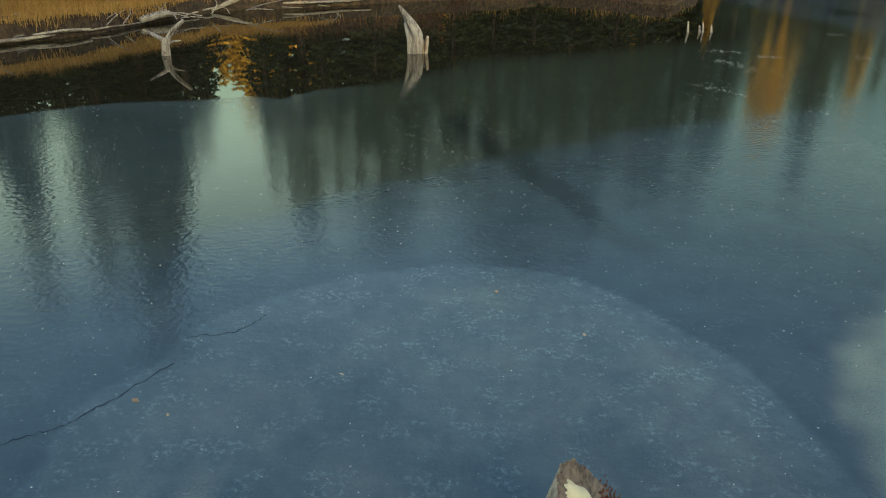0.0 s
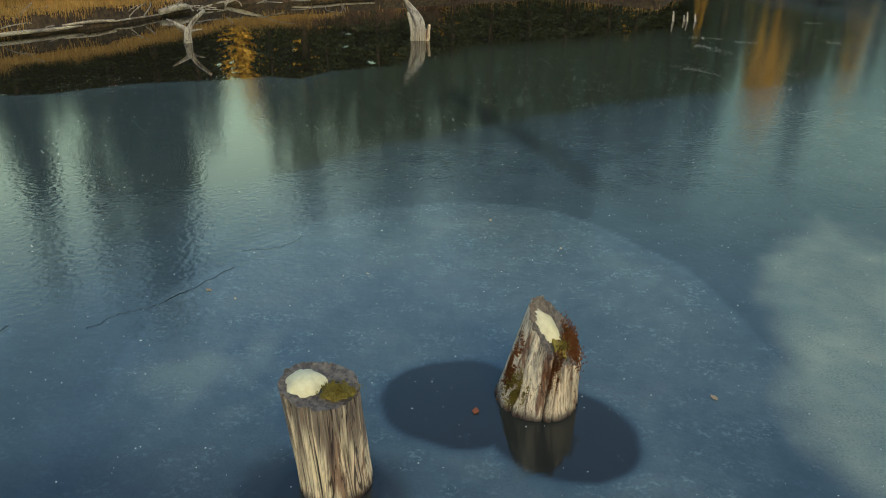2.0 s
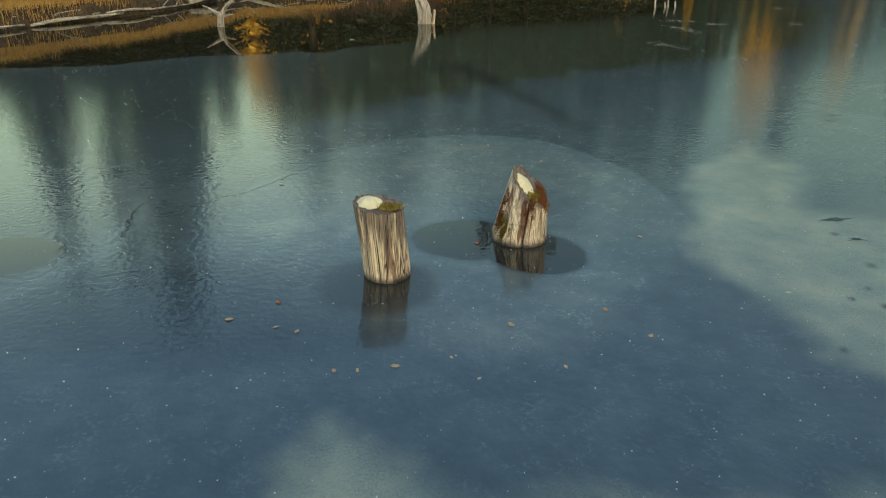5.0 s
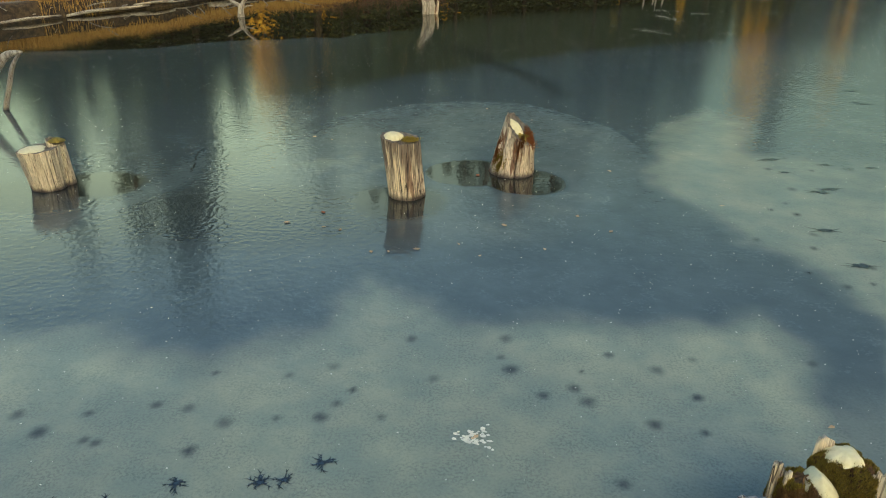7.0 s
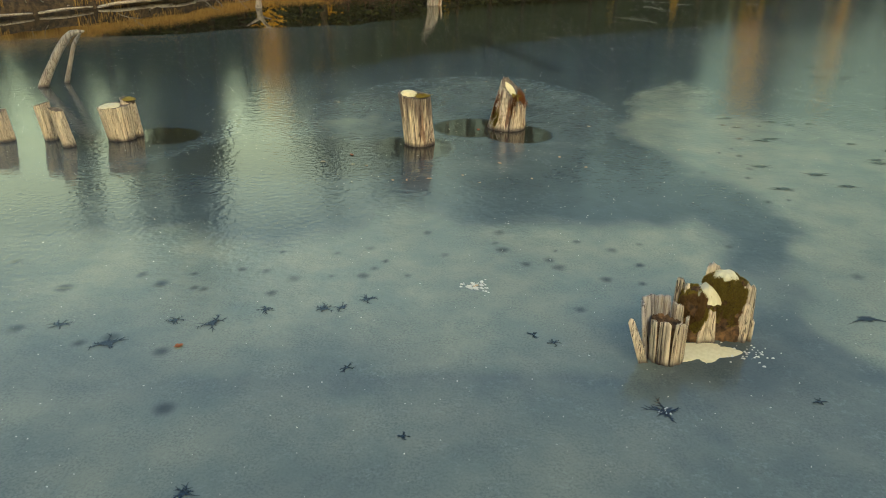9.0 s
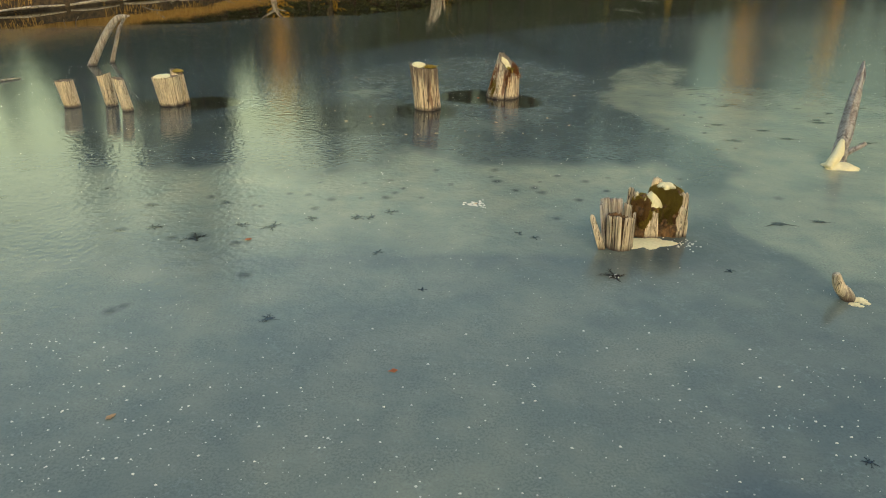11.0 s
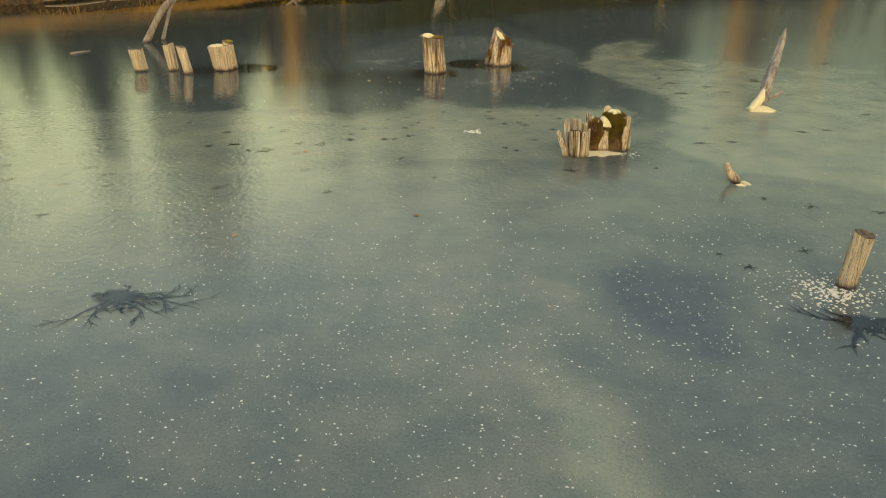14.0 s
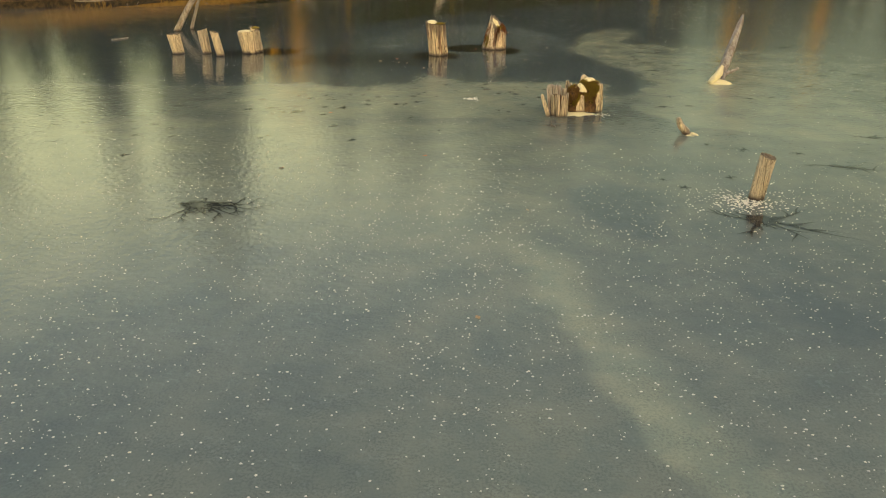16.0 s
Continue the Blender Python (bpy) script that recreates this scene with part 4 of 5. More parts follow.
tagged(branch("snow_patch", [(3.12, -0.74, 0.012), (3.18, -0.68, 0.055), (3.27, -0.55, 0.10), (3.33, -0.45, 0.165), (3.36, -0.41, 0.195)], [0.03, 0.05, 0.048, 0.026, 0.008], SNOW, None, "cream snow drifted up the side of the slanting snag", 28, 14, 6, 0.3), "", "snow patch", "snow on the stumps")

# the short curved horn of wood
horn = thing("curved_branch_stub", 0.0, 0.0, 0.0, "short curved stub of a dead branch poking from the ice", "dead branch")
branch("stub", [(2.24, -3.18, -0.1), (2.215, -3.2, 0.01), (2.15, -3.2, 0.085), (2.115, -3.2, 0.165)], [0.046, 0.042, 0.036, 0.022], WOOD_PALE, horn, "", 13, wet_below=0)
for k, (x, y, r) in enumerate(((2.275, -3.215, 0.034), (2.225, -3.265, 0.022), (2.30, -3.25, 0.018), (2.255, -3.285, 0.014))):
    snow_patch(blob(x, y, 1.4 * r, r, 31.0 + k, 0.5), 0.5 * r, lambda x, y: 0.0, 32 + k, "bit of cream snow beside the branch stub")

# the upright post in front
post = stump("post_stump", 2.305, -5.07, 0.060, 0.062, lambda u, v: 0.345 - 0.015 * u + 0.01 * v, (0.035, 0.0), 81, WOOD_POST, "slim upright pale post with one long crack, standing in ice", 2, 0.10, 0.012, 0.02, squash=0.8, old=0.15)

# dead wood far off in the open water
forked = thing("forked_snag", 0.0, 0.0, 0.0, "bleached forked dead stump standing in open water", "dead branch")
branch("trunk", [(-5.33, 12.5, -0.2), (-5.32, 12.5, 0.0), (-5.30, 12.5, 0.26)], [0.085, 0.08, 0.065], GREY_WOOD, forked, "", 15)
branch("limb", [(-5.30, 12.5, 0.22), (-5.42, 12.48, 0.30), (-5.64, 12.45, 0.42)], [0.055, 0.035, 0.012], GREY_WOOD, forked, "", 16)
branch("limb", [(-5.29, 12.5, 0.20), (-5.20, 12.5, 0.35), (-5.10, 12.52, 0.46), (-4.95, 12.5, 0.57)], [0.06, 0.04, 0.038, 0.026], GREY_WOOD, forked, "", 17)
branch("limb", [(-5.27, 12.5, 0.18), (-5.16, 12.48, 0.23), (-5.02, 12.46, 0.25)], [0.035, 0.02, 0.008], GREY_WOOD, forked, "", 18)
grey = thing("grey_snag", 0.0, 0.0, 0.0, "curved pointed grey snag standing in open water", "dead branch")
branch("trunk", [(-1.16, 13.3, -0.2), (-1.16, 13.3, 0.0), (-1.17, 13.3, 0.30), (-1.27, 13.3, 0.50), (-1.46, 13.3, 0.79)], [0.16, 0.155, 0.135, 0.08, 0.012], GREY_WOOD, grey, "", 19, rough=0.5, sides=30)
branch("spur", [(-1.24, 13.24, -0.1), (-1.27, 13.23, 0.2), (-1.36, 13.22, 0.52)], [0.07, 0.06, 0.012], GREY_WOOD, grey, "", 24, rough=0.4)
branch("spur", [(-1.02, 13.27, -0.1), (-0.99, 13.27, 0.12), (-0.955, 13.27, 0.29)], [0.06, 0.05, 0.022], WOOD_RUST, grey, "", 20)
for k, (dx, h) in enumerate(((-0.30, 0.22), (-0.05, 0.14), (0.02, 0.20), (0.20, 0.16))):
    far = thing("far_stub", 0.0, 0.0, 0.0, "small pale broken stub standing in the far ice", "dead branch", "far stubs in the ice")
    branch("stub", [(4.72 + dx, 16.7, -0.1), (4.72 + dx, 16.7, 0.0), (4.70 + dx, 16.7, h)], [0.03, 0.028, 0.014], GREY_WOOD, far, "", 21 + k)


# ---- the bank: logs, grass, brush ----
def log(pts, radii, seed, label, mat=WOOD_LOG):
    ob = branch("driftwood_log", pts, [0.34 * r for r in radii], mat, None, label, seed, 12, 6, 0.2)
    return tagged(ob, "", "driftwood log", "driftwood along the bank")


log([(-9.05, 12.05, 0.04), (-8.75, 12.6, 0.08), (-8.3, 13.3, 0.07), (-7.95, 13.85, 0.08)], [0.08, 0.12, 0.13, 0.05], 1, "pale bleached log lying along the waterline")
log([(-8.2, 13.55, 0.12), (-7.85, 14.1, 0.13), (-7.6, 14.5, 0.10)], [0.05, 0.10, 0.09], 2, "pale split log resting on the waterline")
log([(-7.75, 14.45, 0.06), (-7.45, 14.9, 0.09), (-7.25, 15.6, 0.07), (-7.05, 16.2, 0.08)], [0.05, 0.06, 0.05, 0.02], 3, "thin grey log along the bank edge")
log([(-7.2, 15.9, 0.12), (-7.0, 16.5, 0.16), (-6.85, 16.9, 0.12)], [0.16, 0.24, 0.12], 4, "short thick bleached log on the bank edge")
log([(-6.75, 17.2, 0.06), (-6.55, 18.2, 0.10), (-6.4, 18.6, 0.08)], [0.05, 0.06, 0.04], 11, "thin grey log along the bank edge")
log([(-6.55, 18.35, 0.05), (-6.15, 18.85, 0.22), (-5.75, 19.3, 0.38)], [0.10, 0.17, 0.14], 5, "grey log lying up the bank")
log([(-5.6, 19.3, 0.10), (-4.6, 19.6, 0.14), (-3.7, 20.3, 0.12), (-3.0, 20.8, 0.14)], [0.06, 0.09, 0.08, 0.04], 6, "long snow-dusted log along the bank")
log([(-9.75, 10.75, 0.06), (-9.45, 11.25, 0.08), (-9.1, 11.9, 0.07)], [0.07, 0.10, 0.05], 9, "pale bleached log lying along the waterline")
log([(-10.75, 9.35, 0.06), (-10.3, 9.9, 0.09), (-9.8, 10.6, 0.07)], [0.06, 0.10, 0.05], 10, "pale log lying along the waterline")
log([(-8.95, 12.6, 0.05), (-8.75, 13.0, 0.32), (-8.6, 13.35, 0.56)], [0.09, 0.08, 0.04], 7, "dark grey stick leaning out of the bank")


sr = random.Random(31)
for k in range(34):          # thin sticks along the water's edge
    q = sr.random()
    x, y = -9.9 + 6.6 * q + sr.uniform(-.15, .15), 10.9 + 9.6 * q ** 0.85 + sr.uniform(-.2, .3)
    a, L, up = sr.uniform(0, 6.28), sr.uniform(0.3, 0.9), sr.uniform(-0.05, 0.3)
    st = branch("stick", [(x, y, 0.12), (x + .5 * L * math.cos(a), y + .5 * L * math.sin(a), 0.14 + .6 * up), (x + L * math.cos(a + .3), y + L * math.sin(a + .3), 0.14 + up)], [0.014, 0.011, 0.004], GREY_WOOD, None, "thin grey dead stick on the bank edge", k, 6, 3)
    tagged(st, "", "stick", "sticks along the bank")


def ground_z(x, y):
    return float(ground_height(np.array([x]), np.array([y]))[0])


BANK_SNOW = [(-7.9, 20.6, 1.0, 0.4, 1), (-6.9, 21.6, 0.9, 0.4, 2), (-5.4, 21.4, 0.9, 0.4, 3), (-10.2, 18.6, 0.6, 0.25, 4), (-8.4, 19.2, 0.6, 0.25, 5), (-4.0, 22.3, 0.9, 0.4, 6), (-7.0, 19.6, 0.7, 0.3, 7), (-6.0, 23.0, 1.2, 0.6, 8)]
for (x, y, rx, ry, k) in BANK_SNOW:
    tagged(mound("snow_patch", blob(x, y, rx, ry, 40.0 + k, 0.4, 1.1), 0.04, ground_z, SNOW, 50 + k, None, "", 5, 0.25, 24), "patch of old snow on the grassy bank", "snow patch", "snow on the bank")


def blades(name, places, mat, lo, hi, width, seed, label, category):
    rng = random.Random(seed)
    verts, faces = [], []
    for (x, y, z) in places:
        h = rng.uniform(lo, hi)
        a, lean = rng.uniform(0, 6.28), h * rng.uniform(0.05, 0.55)
        dx, dy = math.cos(a) * lean, math.sin(a) * lean
        b = rng.uniform(0, 6.28)
        wx, wy = math.cos(b) * width, math.sin(b) * width
        k = len(verts)
        verts += [(x - wx, y - wy, z - 0.03), (x + wx, y + wy, z - 0.03), (x + wx * .7 + dx * .35, y + wy * .7 + dy * .35, z + h * .6), (x - wx * .7 + dx * .35, y - wy * .7 + dy * .35, z + h * .6), (x + dx, y + dy, z + h * 0.95)]
        faces += [(k, k + 1, k + 2, k + 3), (k + 3, k + 2, k + 4)]
    ob = obj(name, verts, faces, mat, None, "", False)
    return tagged(ob, label, category, "", "stuff")


rs = np.random.RandomState(11)
gx, gy = np.concatenate([rs.uniform(-14, -3.5, 170000), rs.uniform(-17, 7, 30000)]), np.concatenate([rs.uniform(9.0, 20.5, 170000), rs.uniform(9.5, 27, 30000)])
gd = -inside(gx, gy, LAKE)
clump = vnoise(gx, gy, 0.8, 90)
keep = (gd > 0.17 + 0.06 * vnoise(gx, gy, 1.5, 91)) & (gd < 5.5) & (clump > -0.30) & (rs.uniform(0, 1, len(gx)) < np.where(gx > -4.5, 0.35, 1.0))
for (x, y, rx, ry, k) in BANK_SNOW:
    keep &= np.hypot((gx - x) / (0.75 * rx), (gy - y) / (0.85 * rx)) > 0.8
gx, gy = gx[keep], gy[keep]
gz = ground_height(gx, gy)
short = -inside(gx, gy, LAKE) < 0.7
blades("dry_grass", list(zip(gx[~short], gy[~short], gz[~short])), GRASS, 0.18, 0.50, 0.006, 12, "tall dry yellow grass on the lake bank", "grass")
blades("short_grass", list(zip(gx[short], gy[short], gz[short])), GRASS, 0.06, 0.20, 0.006, 13, "short dry yellow grass at the edge of the lake bank", "grass")


# dead stems and roots hanging at the water's edge, coloured dark as bank shade
ex, ey = rs.uniform(-11.5, -2.5, 90000), rs.uniform(8.5, 21.5, 90000)
ed = -inside(ex, ey, LAKE)
edge = (ed > 0.02) & (ed < 0.18)
ex, ey = ex[edge], ey[edge]
blades("edge_brush", list(zip(ex, ey, ground_height(ex, ey))), TWIG_SHADED, 0.05, 0.15, 0.006, 15, "dead stems and roots along the water's edge, coloured dark as bank shade", "brush")


def shrub(x, y, h, seed, droop=0.0):
    rng = random.Random(seed)
    sh = thing("shrub", x, y, ground_z(x, y) - 0.03, "bare red-brown twiggy shrub on the bank", "shrub", "shrubs on the bank")
    verts, faces = [], []
    for _ in range(70):
        p = Vector((rng.gauss(0, 0.12), rng.gauss(0, 0.12), 0))
        a = rng.uniform(0, 6.28)
        d = Vector((math.cos(a) * rng.uniform(0.1, 0.9), math.sin(a) * rng.uniform(0.1, 0.9) - droop, 1.0)).normalized()
        L, w = h * rng.uniform(0.5, 1.1), 0.008
        for s in range(4):
            q = p + d * L / 4
            e = d.cross(Vector((rng.uniform(-1, 1), rng.uniform(-1, 1), 0.2))).normalized() * w
            k = len(verts)
            f = d.cross(e)
            verts += [p - e, p + e * .5 + f, p + e * .5 - f, q - e * .7, q + e * .35 + f * .7, q + e * .35 - f * .7]
            faces += [(k, k + 1, k + 4, k + 3), (k + 1, k + 2, k + 5, k + 4), (k + 2, k, k + 3, k + 5)]
            p, w = q, w * 0.7
            d = (d + Vector((rng.uniform(-.35, .35), rng.uniform(-.35, .35) - 0.25 * droop, rng.uniform(-.3, .2) - 0.3 * droop))).normalized()
    tagged(obj("twigs", verts, faces, TWIG, sh, "", False), "", "", "", "stuff")
    return sh


rng = random.Random(77)
for k in range(9):
    shrub(-5.2 + 0.45 * k + rng.uniform(-.15, .15), 19.7 + 0.33 * k + rng.uniform(0.1, 0.9), rng.uniform(0.5, 0.9), 100 + k)
for k in range(11):
    shrub(-1.4 + 0.62 * k + rng.uniform(-.2, .2), 22.3 + 0.15 * math.sin(k) - (0.5 if k > 7 else 0), rng.uniform(0.9, 1.4), 200 + k, 0.5)


# ---- trees ----
def tree_mesh(h, spread, seed, low=0.1, dense=1.0, size=0.42):
    rng = random.Random(seed)
    tv, tf = [], []
    r0, n = 0.011 * h + 0.05, 9
    for k in range(9):
        s = k / 8
        for j in range(n):
            th = 2 * math.pi * j / n
            r = r0 * (1 - s) ** 0.8 * (1 + 0.25 * math.exp(-s * 22)) * (1 + 0.1 * noise.noise((math.cos(th), math.sin(th), seed + s * 5))) + 0.008
            tv.append((r * math.cos(th) + 0.06 * h * 0.1 * noise.noise((s * 3, seed, 0)), r * math.sin(th), h * s - 0.2))
    for k in range(8):
        for j in range(n):
            a, b = k * n + j, k * n + (j + 1) % n
            tf.append((a, b, b + n, a + n))
    cv, cf = [], []
    z = low * h
    while z < h * 0.985:
        s = z / h
        reach = spread * (1 - s) ** 0.75 * (0.55 + 0.45 * min(1.0, (s - low + 0.05) / 0.15))
        for _ in range(rng.randint(4, 7)):
            L = reach * rng.uniform(0.55, 1.1) + 0.12
            a = rng.uniform(0, 2 * math.pi)
            out = Vector((math.cos(a), math.sin(a), 0))
            side = Vector((-math.sin(a), math.cos(a), 0))
            m = max(2, int(L / 0.2 * dense))
            for i in range(m):
                q = (i + rng.uniform(0.2, 1)) / m
                p = out * L * q + Vector((0, 0, z + 0.10 * L * q - 0.38 * L * q * q))
                for e in (-1, 1):
                    d = (out * rng.uniform(0.3, 1) + side * e * rng.uniform(0.3, 1.0) + Vector((0, 0, rng.uniform(-0.7, 0.15)))).normalized()
                    w = d.cross(Vector((rng.uniform(-1, 1), rng.uniform(-1, 1), rng.uniform(-1, 1)))).normalized()
                    l, g = size * rng.uniform(0.6, 1.25) * (1 - 0.45 * s), 0.11 * size * rng.uniform(0.8, 1.6)
                    k = len(cv)
                    cv += [p - w * g * .5, p + d * l * .5 + w * g * 1.3, p + d * l, p + d * l * .5 - w * g * 1.3]
                    cf.append((k, k + 1, k + 2, k + 3))
        z += rng.uniform(0.2, 0.38) * (0.6 + 0.05 * h)
    return tv, tf, cv, cf


def tree(name, h, spread, seed, leaf_mat, label, category, **kw):
    tv, tf, cv, cf = tree_mesh(h, spread, seed, **kw)
    t = thing(name, 0, 0, 0, label, category)
    obj("trunk", tv, tf, BARK, t)
    obj("crown", cv, cf, leaf_mat, t, "", False)
    return t


def plant(master, x, y, h0, h, turn, wide=1.0):
    """Stands a copy of a master tree at x, y, grown to height h."""
    s = h / h0
    c = copy_thing(master, pose(x, y, ground_z(x, y) - 0.05, 0, 0, turn))
    c.scale = (s * wide, s * wide, s)
    return c


spruces = [tree("spruce", 22.0, 2.3, 301, NEEDLE, "tall dark green spruce behind the bank", "conifer", low=0.05, size=0.6, dense=1.6),
           tree("spruce", 22.0, 1.8, 302, NEEDLE, "slim dark green spruce behind the bank", "conifer", low=0.08, size=0.6, dense=1.6),
           tree("spruce", 22.0, 2.8, 303, NEEDLE, "broad dark green spruce behind the bank", "conifer", low=0.04, size=0.6, dense=1.6)]
pines = [tree("bare_trunk_pine", 16.0, 1.5, 304, NEEDLE, "tall conifer with a bare lower trunk behind the grass", "conifer", low=0.20, size=0.45, dense=1.0)]
small = [tree("young_spruce", 8.0, 1.7, 307, NEEDLE, "young dark green spruce close to the bank", "conifer", low=0.03, size=0.4, dense=1.3)]
larches = [tree("larch", 18.0, 2.6, 305, LARCH, "golden autumn larch far behind the bank", "larch", low=0.06, size=0.95, dense=2.6),
           tree("larch", 18.0, 2.0, 306, LARCH, "slim golden autumn larch far behind the bank", "larch", low=0.08, size=0.95, dense=2.6)]


def polar(az, r):
    return r * math.sin(radians(az)), r * math.cos(radians(az))


def rise(r, el):
    return r * math.tan(radians(el)) - 2.2


tr = random.Random(9)
# the tree line across the pond: place along it, height of the top, breadth
LINE = [(-50, 14, 1), (-47.5, 16, 1), (-45, 13, 1), (-42.5, 17, 1), (-40, 15, 1), (-38, 17, 1), (-36.2, 14, 1), (-34.3, 16, 0.9), (-32.8, 13, 0.8), (-29.1, 9.5, 0.7),
        (-24.7, 17.5, 0.85), (-24.1, 12, 0.9), (-20.1, 17.5, 0.75), (-18.9, 20, 0.85), (-17.7, 20, 0.8), (-16.8, 17, 0.75), (-16.1, 14, 0.8), (-15.5, 11, 0.8),
        (-10.9, 12, 0.5), (-9.6, 12, 0.7), (-8.5, 13.5, 0.8), (-7.3, 12.5, 0.8), (-6.1, 13.5, 0.8), (-4.9, 15, 0.8), (-3.6, 14, 0.8), (-2.8, 11.5, 0.7), (-1.7, 11, 0.8), (-0.6, 13.5, 0.7),
        (0.6, 15.5, 0.8), (1.9, 16, 0.8), (3.2, 16.5, 0.8), (4.5, 16, 0.8), (5.6, 14, 0.7), (6.6, 11.5, 0.8), (7.6, 11.5, 0.8), (8.7, 12, 0.7), (9.7, 13, 0.8), (10.8, 12, 0.7), (11.6, 9, 0.7), (16.5, 11.5, 0.5)]
for i, (x, h, wide) in enumerate(LINE):
    plant(spruces[i % 3], x, 37.0 + tr.uniform(-1.2, 1.2), 22.0, (1.12 if x < -12 else 1.02) * h, tr.uniform(0, 360), 1.35 * wide * min(1.6, 18.0 / h))
# lower trees behind, between the tall ones
for i in range(46):
    x = -52.0 + 1.42 * i + tr.uniform(-0.4, 0.4)
    gap = -15.2 < x < -8.4
    plant(spruces[i % 3], x, 41.0 + tr.uniform(-1.5, 1.5), 22.0, tr.uniform(2.6, 3.6) if gap else tr.uniform(7.6, 9.6) if x < -15 else tr.uniform(6.0, 8.4), tr.uniform(0, 360), 2.2)
# (azimuth, distance, angle to the top) of the far trees on the open side
FOREST = [(20.0, 52, 7.5), (20.8, 54, 8.2), (21.6, 52, 7.6), (22.3, 54, 8), (26.0, 54, 7.8), (26.8, 52, 7.2), (17.8, 62, 11), (18.8, 66, 12), (19.8, 64, 10.5), (20.8, 68, 9), (21.9, 64, 10), (22.8, 62, 13), (23.6, 66, 14), (24.4, 64, 13), (25.4, 66, 11), (26.4, 64, 10), (27.4, 66, 11.5), (24.5, 80, 11.5), (25.4, 82, 10), (27.5, 84, 10), (28.6, 60, 8.5), (30, 58, 9), (31.6, 60, 8), (33.5, 58, 9), (35.2, 60, 8), (37, 58, 9), (39, 60, 8.5), (42, 58, 9), (45, 60, 8), (48, 60, 9)]
for i, (az, r, el) in enumerate(FOREST):
    plant(spruces[i % 3], *polar(az, r), 22.0, rise(r, el), tr.uniform(0, 360))
for (x, y, h) in ((-9.6, 18.0, 4.2), (-9.0, 19.4, 4.0), (-8.3, 20.6, 4.4), (-11.2, 16.4, 3.8)):
    plant(pines[0], x, y, 16.0, h, tr.uniform(0, 360), 2.6)
for (x, y, h) in ((-3.4, 24.2, 4.5), (-2.2, 25.0, 5.2), (-0.9, 24.6, 5.0), (0.4, 25.4, 5.8), (1.7, 25.0, 5.2), (3.0, 25.6, 5.6), (4.4, 25.2, 4.6), (-5.2, 24.5, 4.2), (-7.0, 24.0, 4.6), (-9.0, 23.5, 5.0), (5.8, 27.5, 5.0)):
    plant(small[0], x, y, 8.0, h, tr.uniform(0, 360))
GOLD = [(-20.2, 88, 10.5), (-19.2, 88, 11), (-18.3, 86, 11.4), (-17.3, 90, 13.4), (-16.6, 86, 14.2), (-15.8, 88, 14), (-15.0, 87, 13.4), (-12.9, 86, 13.6), (-12.2, 88, 13.2), (-6.0, 84, 12), (-2.6, 80, 13),
        (10.7, 80, 13), (20.2, 75, 13), (20.9, 75, 14.2), (21.7, 76, 13.6), (26.2, 76, 11.5), (11.2, 34, 8.0), (16.2, 34.5, 7.6), (-2.9, 34, 8), (-13.0, 34, 7.6)]
for i, (az, r, el) in enumerate(GOLD):
    plant(larches[i % 2], *polar(az, r), 18.0, rise(r, el), tr.uniform(0, 360), 1.2 if r < 60 else 1.25 if az < 0 else 0.95)
# a thicket of spruces on the left bank, with one gap
for i, (az, r, h) in enumerate(((-36.2, 21, 2.6), (-34.8, 22.5, 3.2), (-33.2, 22, 2.8), (-31.8, 22.5, 3.3), (-30.6, 22.5, 2.6), (-27.6, 23.5, 3.2), (-26.4, 23.5, 3.0), (-25.2, 24.5, 3.4), (-24.0, 25, 3.2), (-22.9, 26, 3.4))):
    plant(spruces[i % 3], *polar(az, r), 22.0, h, tr.uniform(0, 360), 1.9)
for i in range(24):
    az, r = -39.0 + 0.74 * i, tr.uniform(23, 27)
    plant(small[0], *polar(az, r), 8.0, tr.uniform(2.4, 4.0), tr.uniform(0, 360), 1.9)
for i in range(90):
    az = -95 + 190 * i / 89 + tr.uniform(-1, 1)
    r = tr.uniform(88, 104)
    plant(spruces[i % 3], *polar(az, r), 22.0, rise(r, tr.uniform(6.5, 9.0)), tr.uniform(0, 360), 1.8)
for master in spruces + pines + small + larches:
    for o in (*master.children_recursive, master):
        bpy.data.objects.remove(o)


# ---- frost, leaves, thaw stars ----
def specks(name, places, label):
    verts, faces = [], []
    for (x, y, r, a) in places:
        k = len(verts)
        for j in range(5):
            th = a + j * 1.2566
            rr_ = r * (0.75 + 0.5 * ((j * 7 + int(a * 100)) % 5) / 5)
            verts.append((x + rr_ * math.cos(th), y + 0.8 * rr_ * math.sin(th), 0.0005))
        verts.append((x, y, 0.0035 + 0.35 * r))
        faces += [(k + j, k + (j + 1) % 5, k + 5) for j in range(5)]
    return tagged(obj(name, verts, faces, FROST, None, "", True), label, "frost", "", "stuff")


rs = np.random.RandomState(21)
sp = []
for _ in range(21000):
    x, y = rs.uniform(-4.5, 4.5), rs.uniform(-9.5, -3.6)
    if rs.uniform() < min(1.0, (-3.4 - y) / 1.6) * (0.55 + 0.45 * vnoise(np.array([x]), np.array([y]), 1.2, 8)[0]):
        sp.append((x, y, 0.0024 + 0.0068 * rs.uniform() ** 2.6, rs.uniform(0, 6.28)))
for _ in range(420):
    a, q = rs.uniform(0, 6.28), abs(rs.normal(0, 0.20))
    sp.append((2.20 + q * 1.3 * math.cos(a), -5.16 + q * 0.9 * math.sin(a), rs.uniform(0.004, 0.013), a))
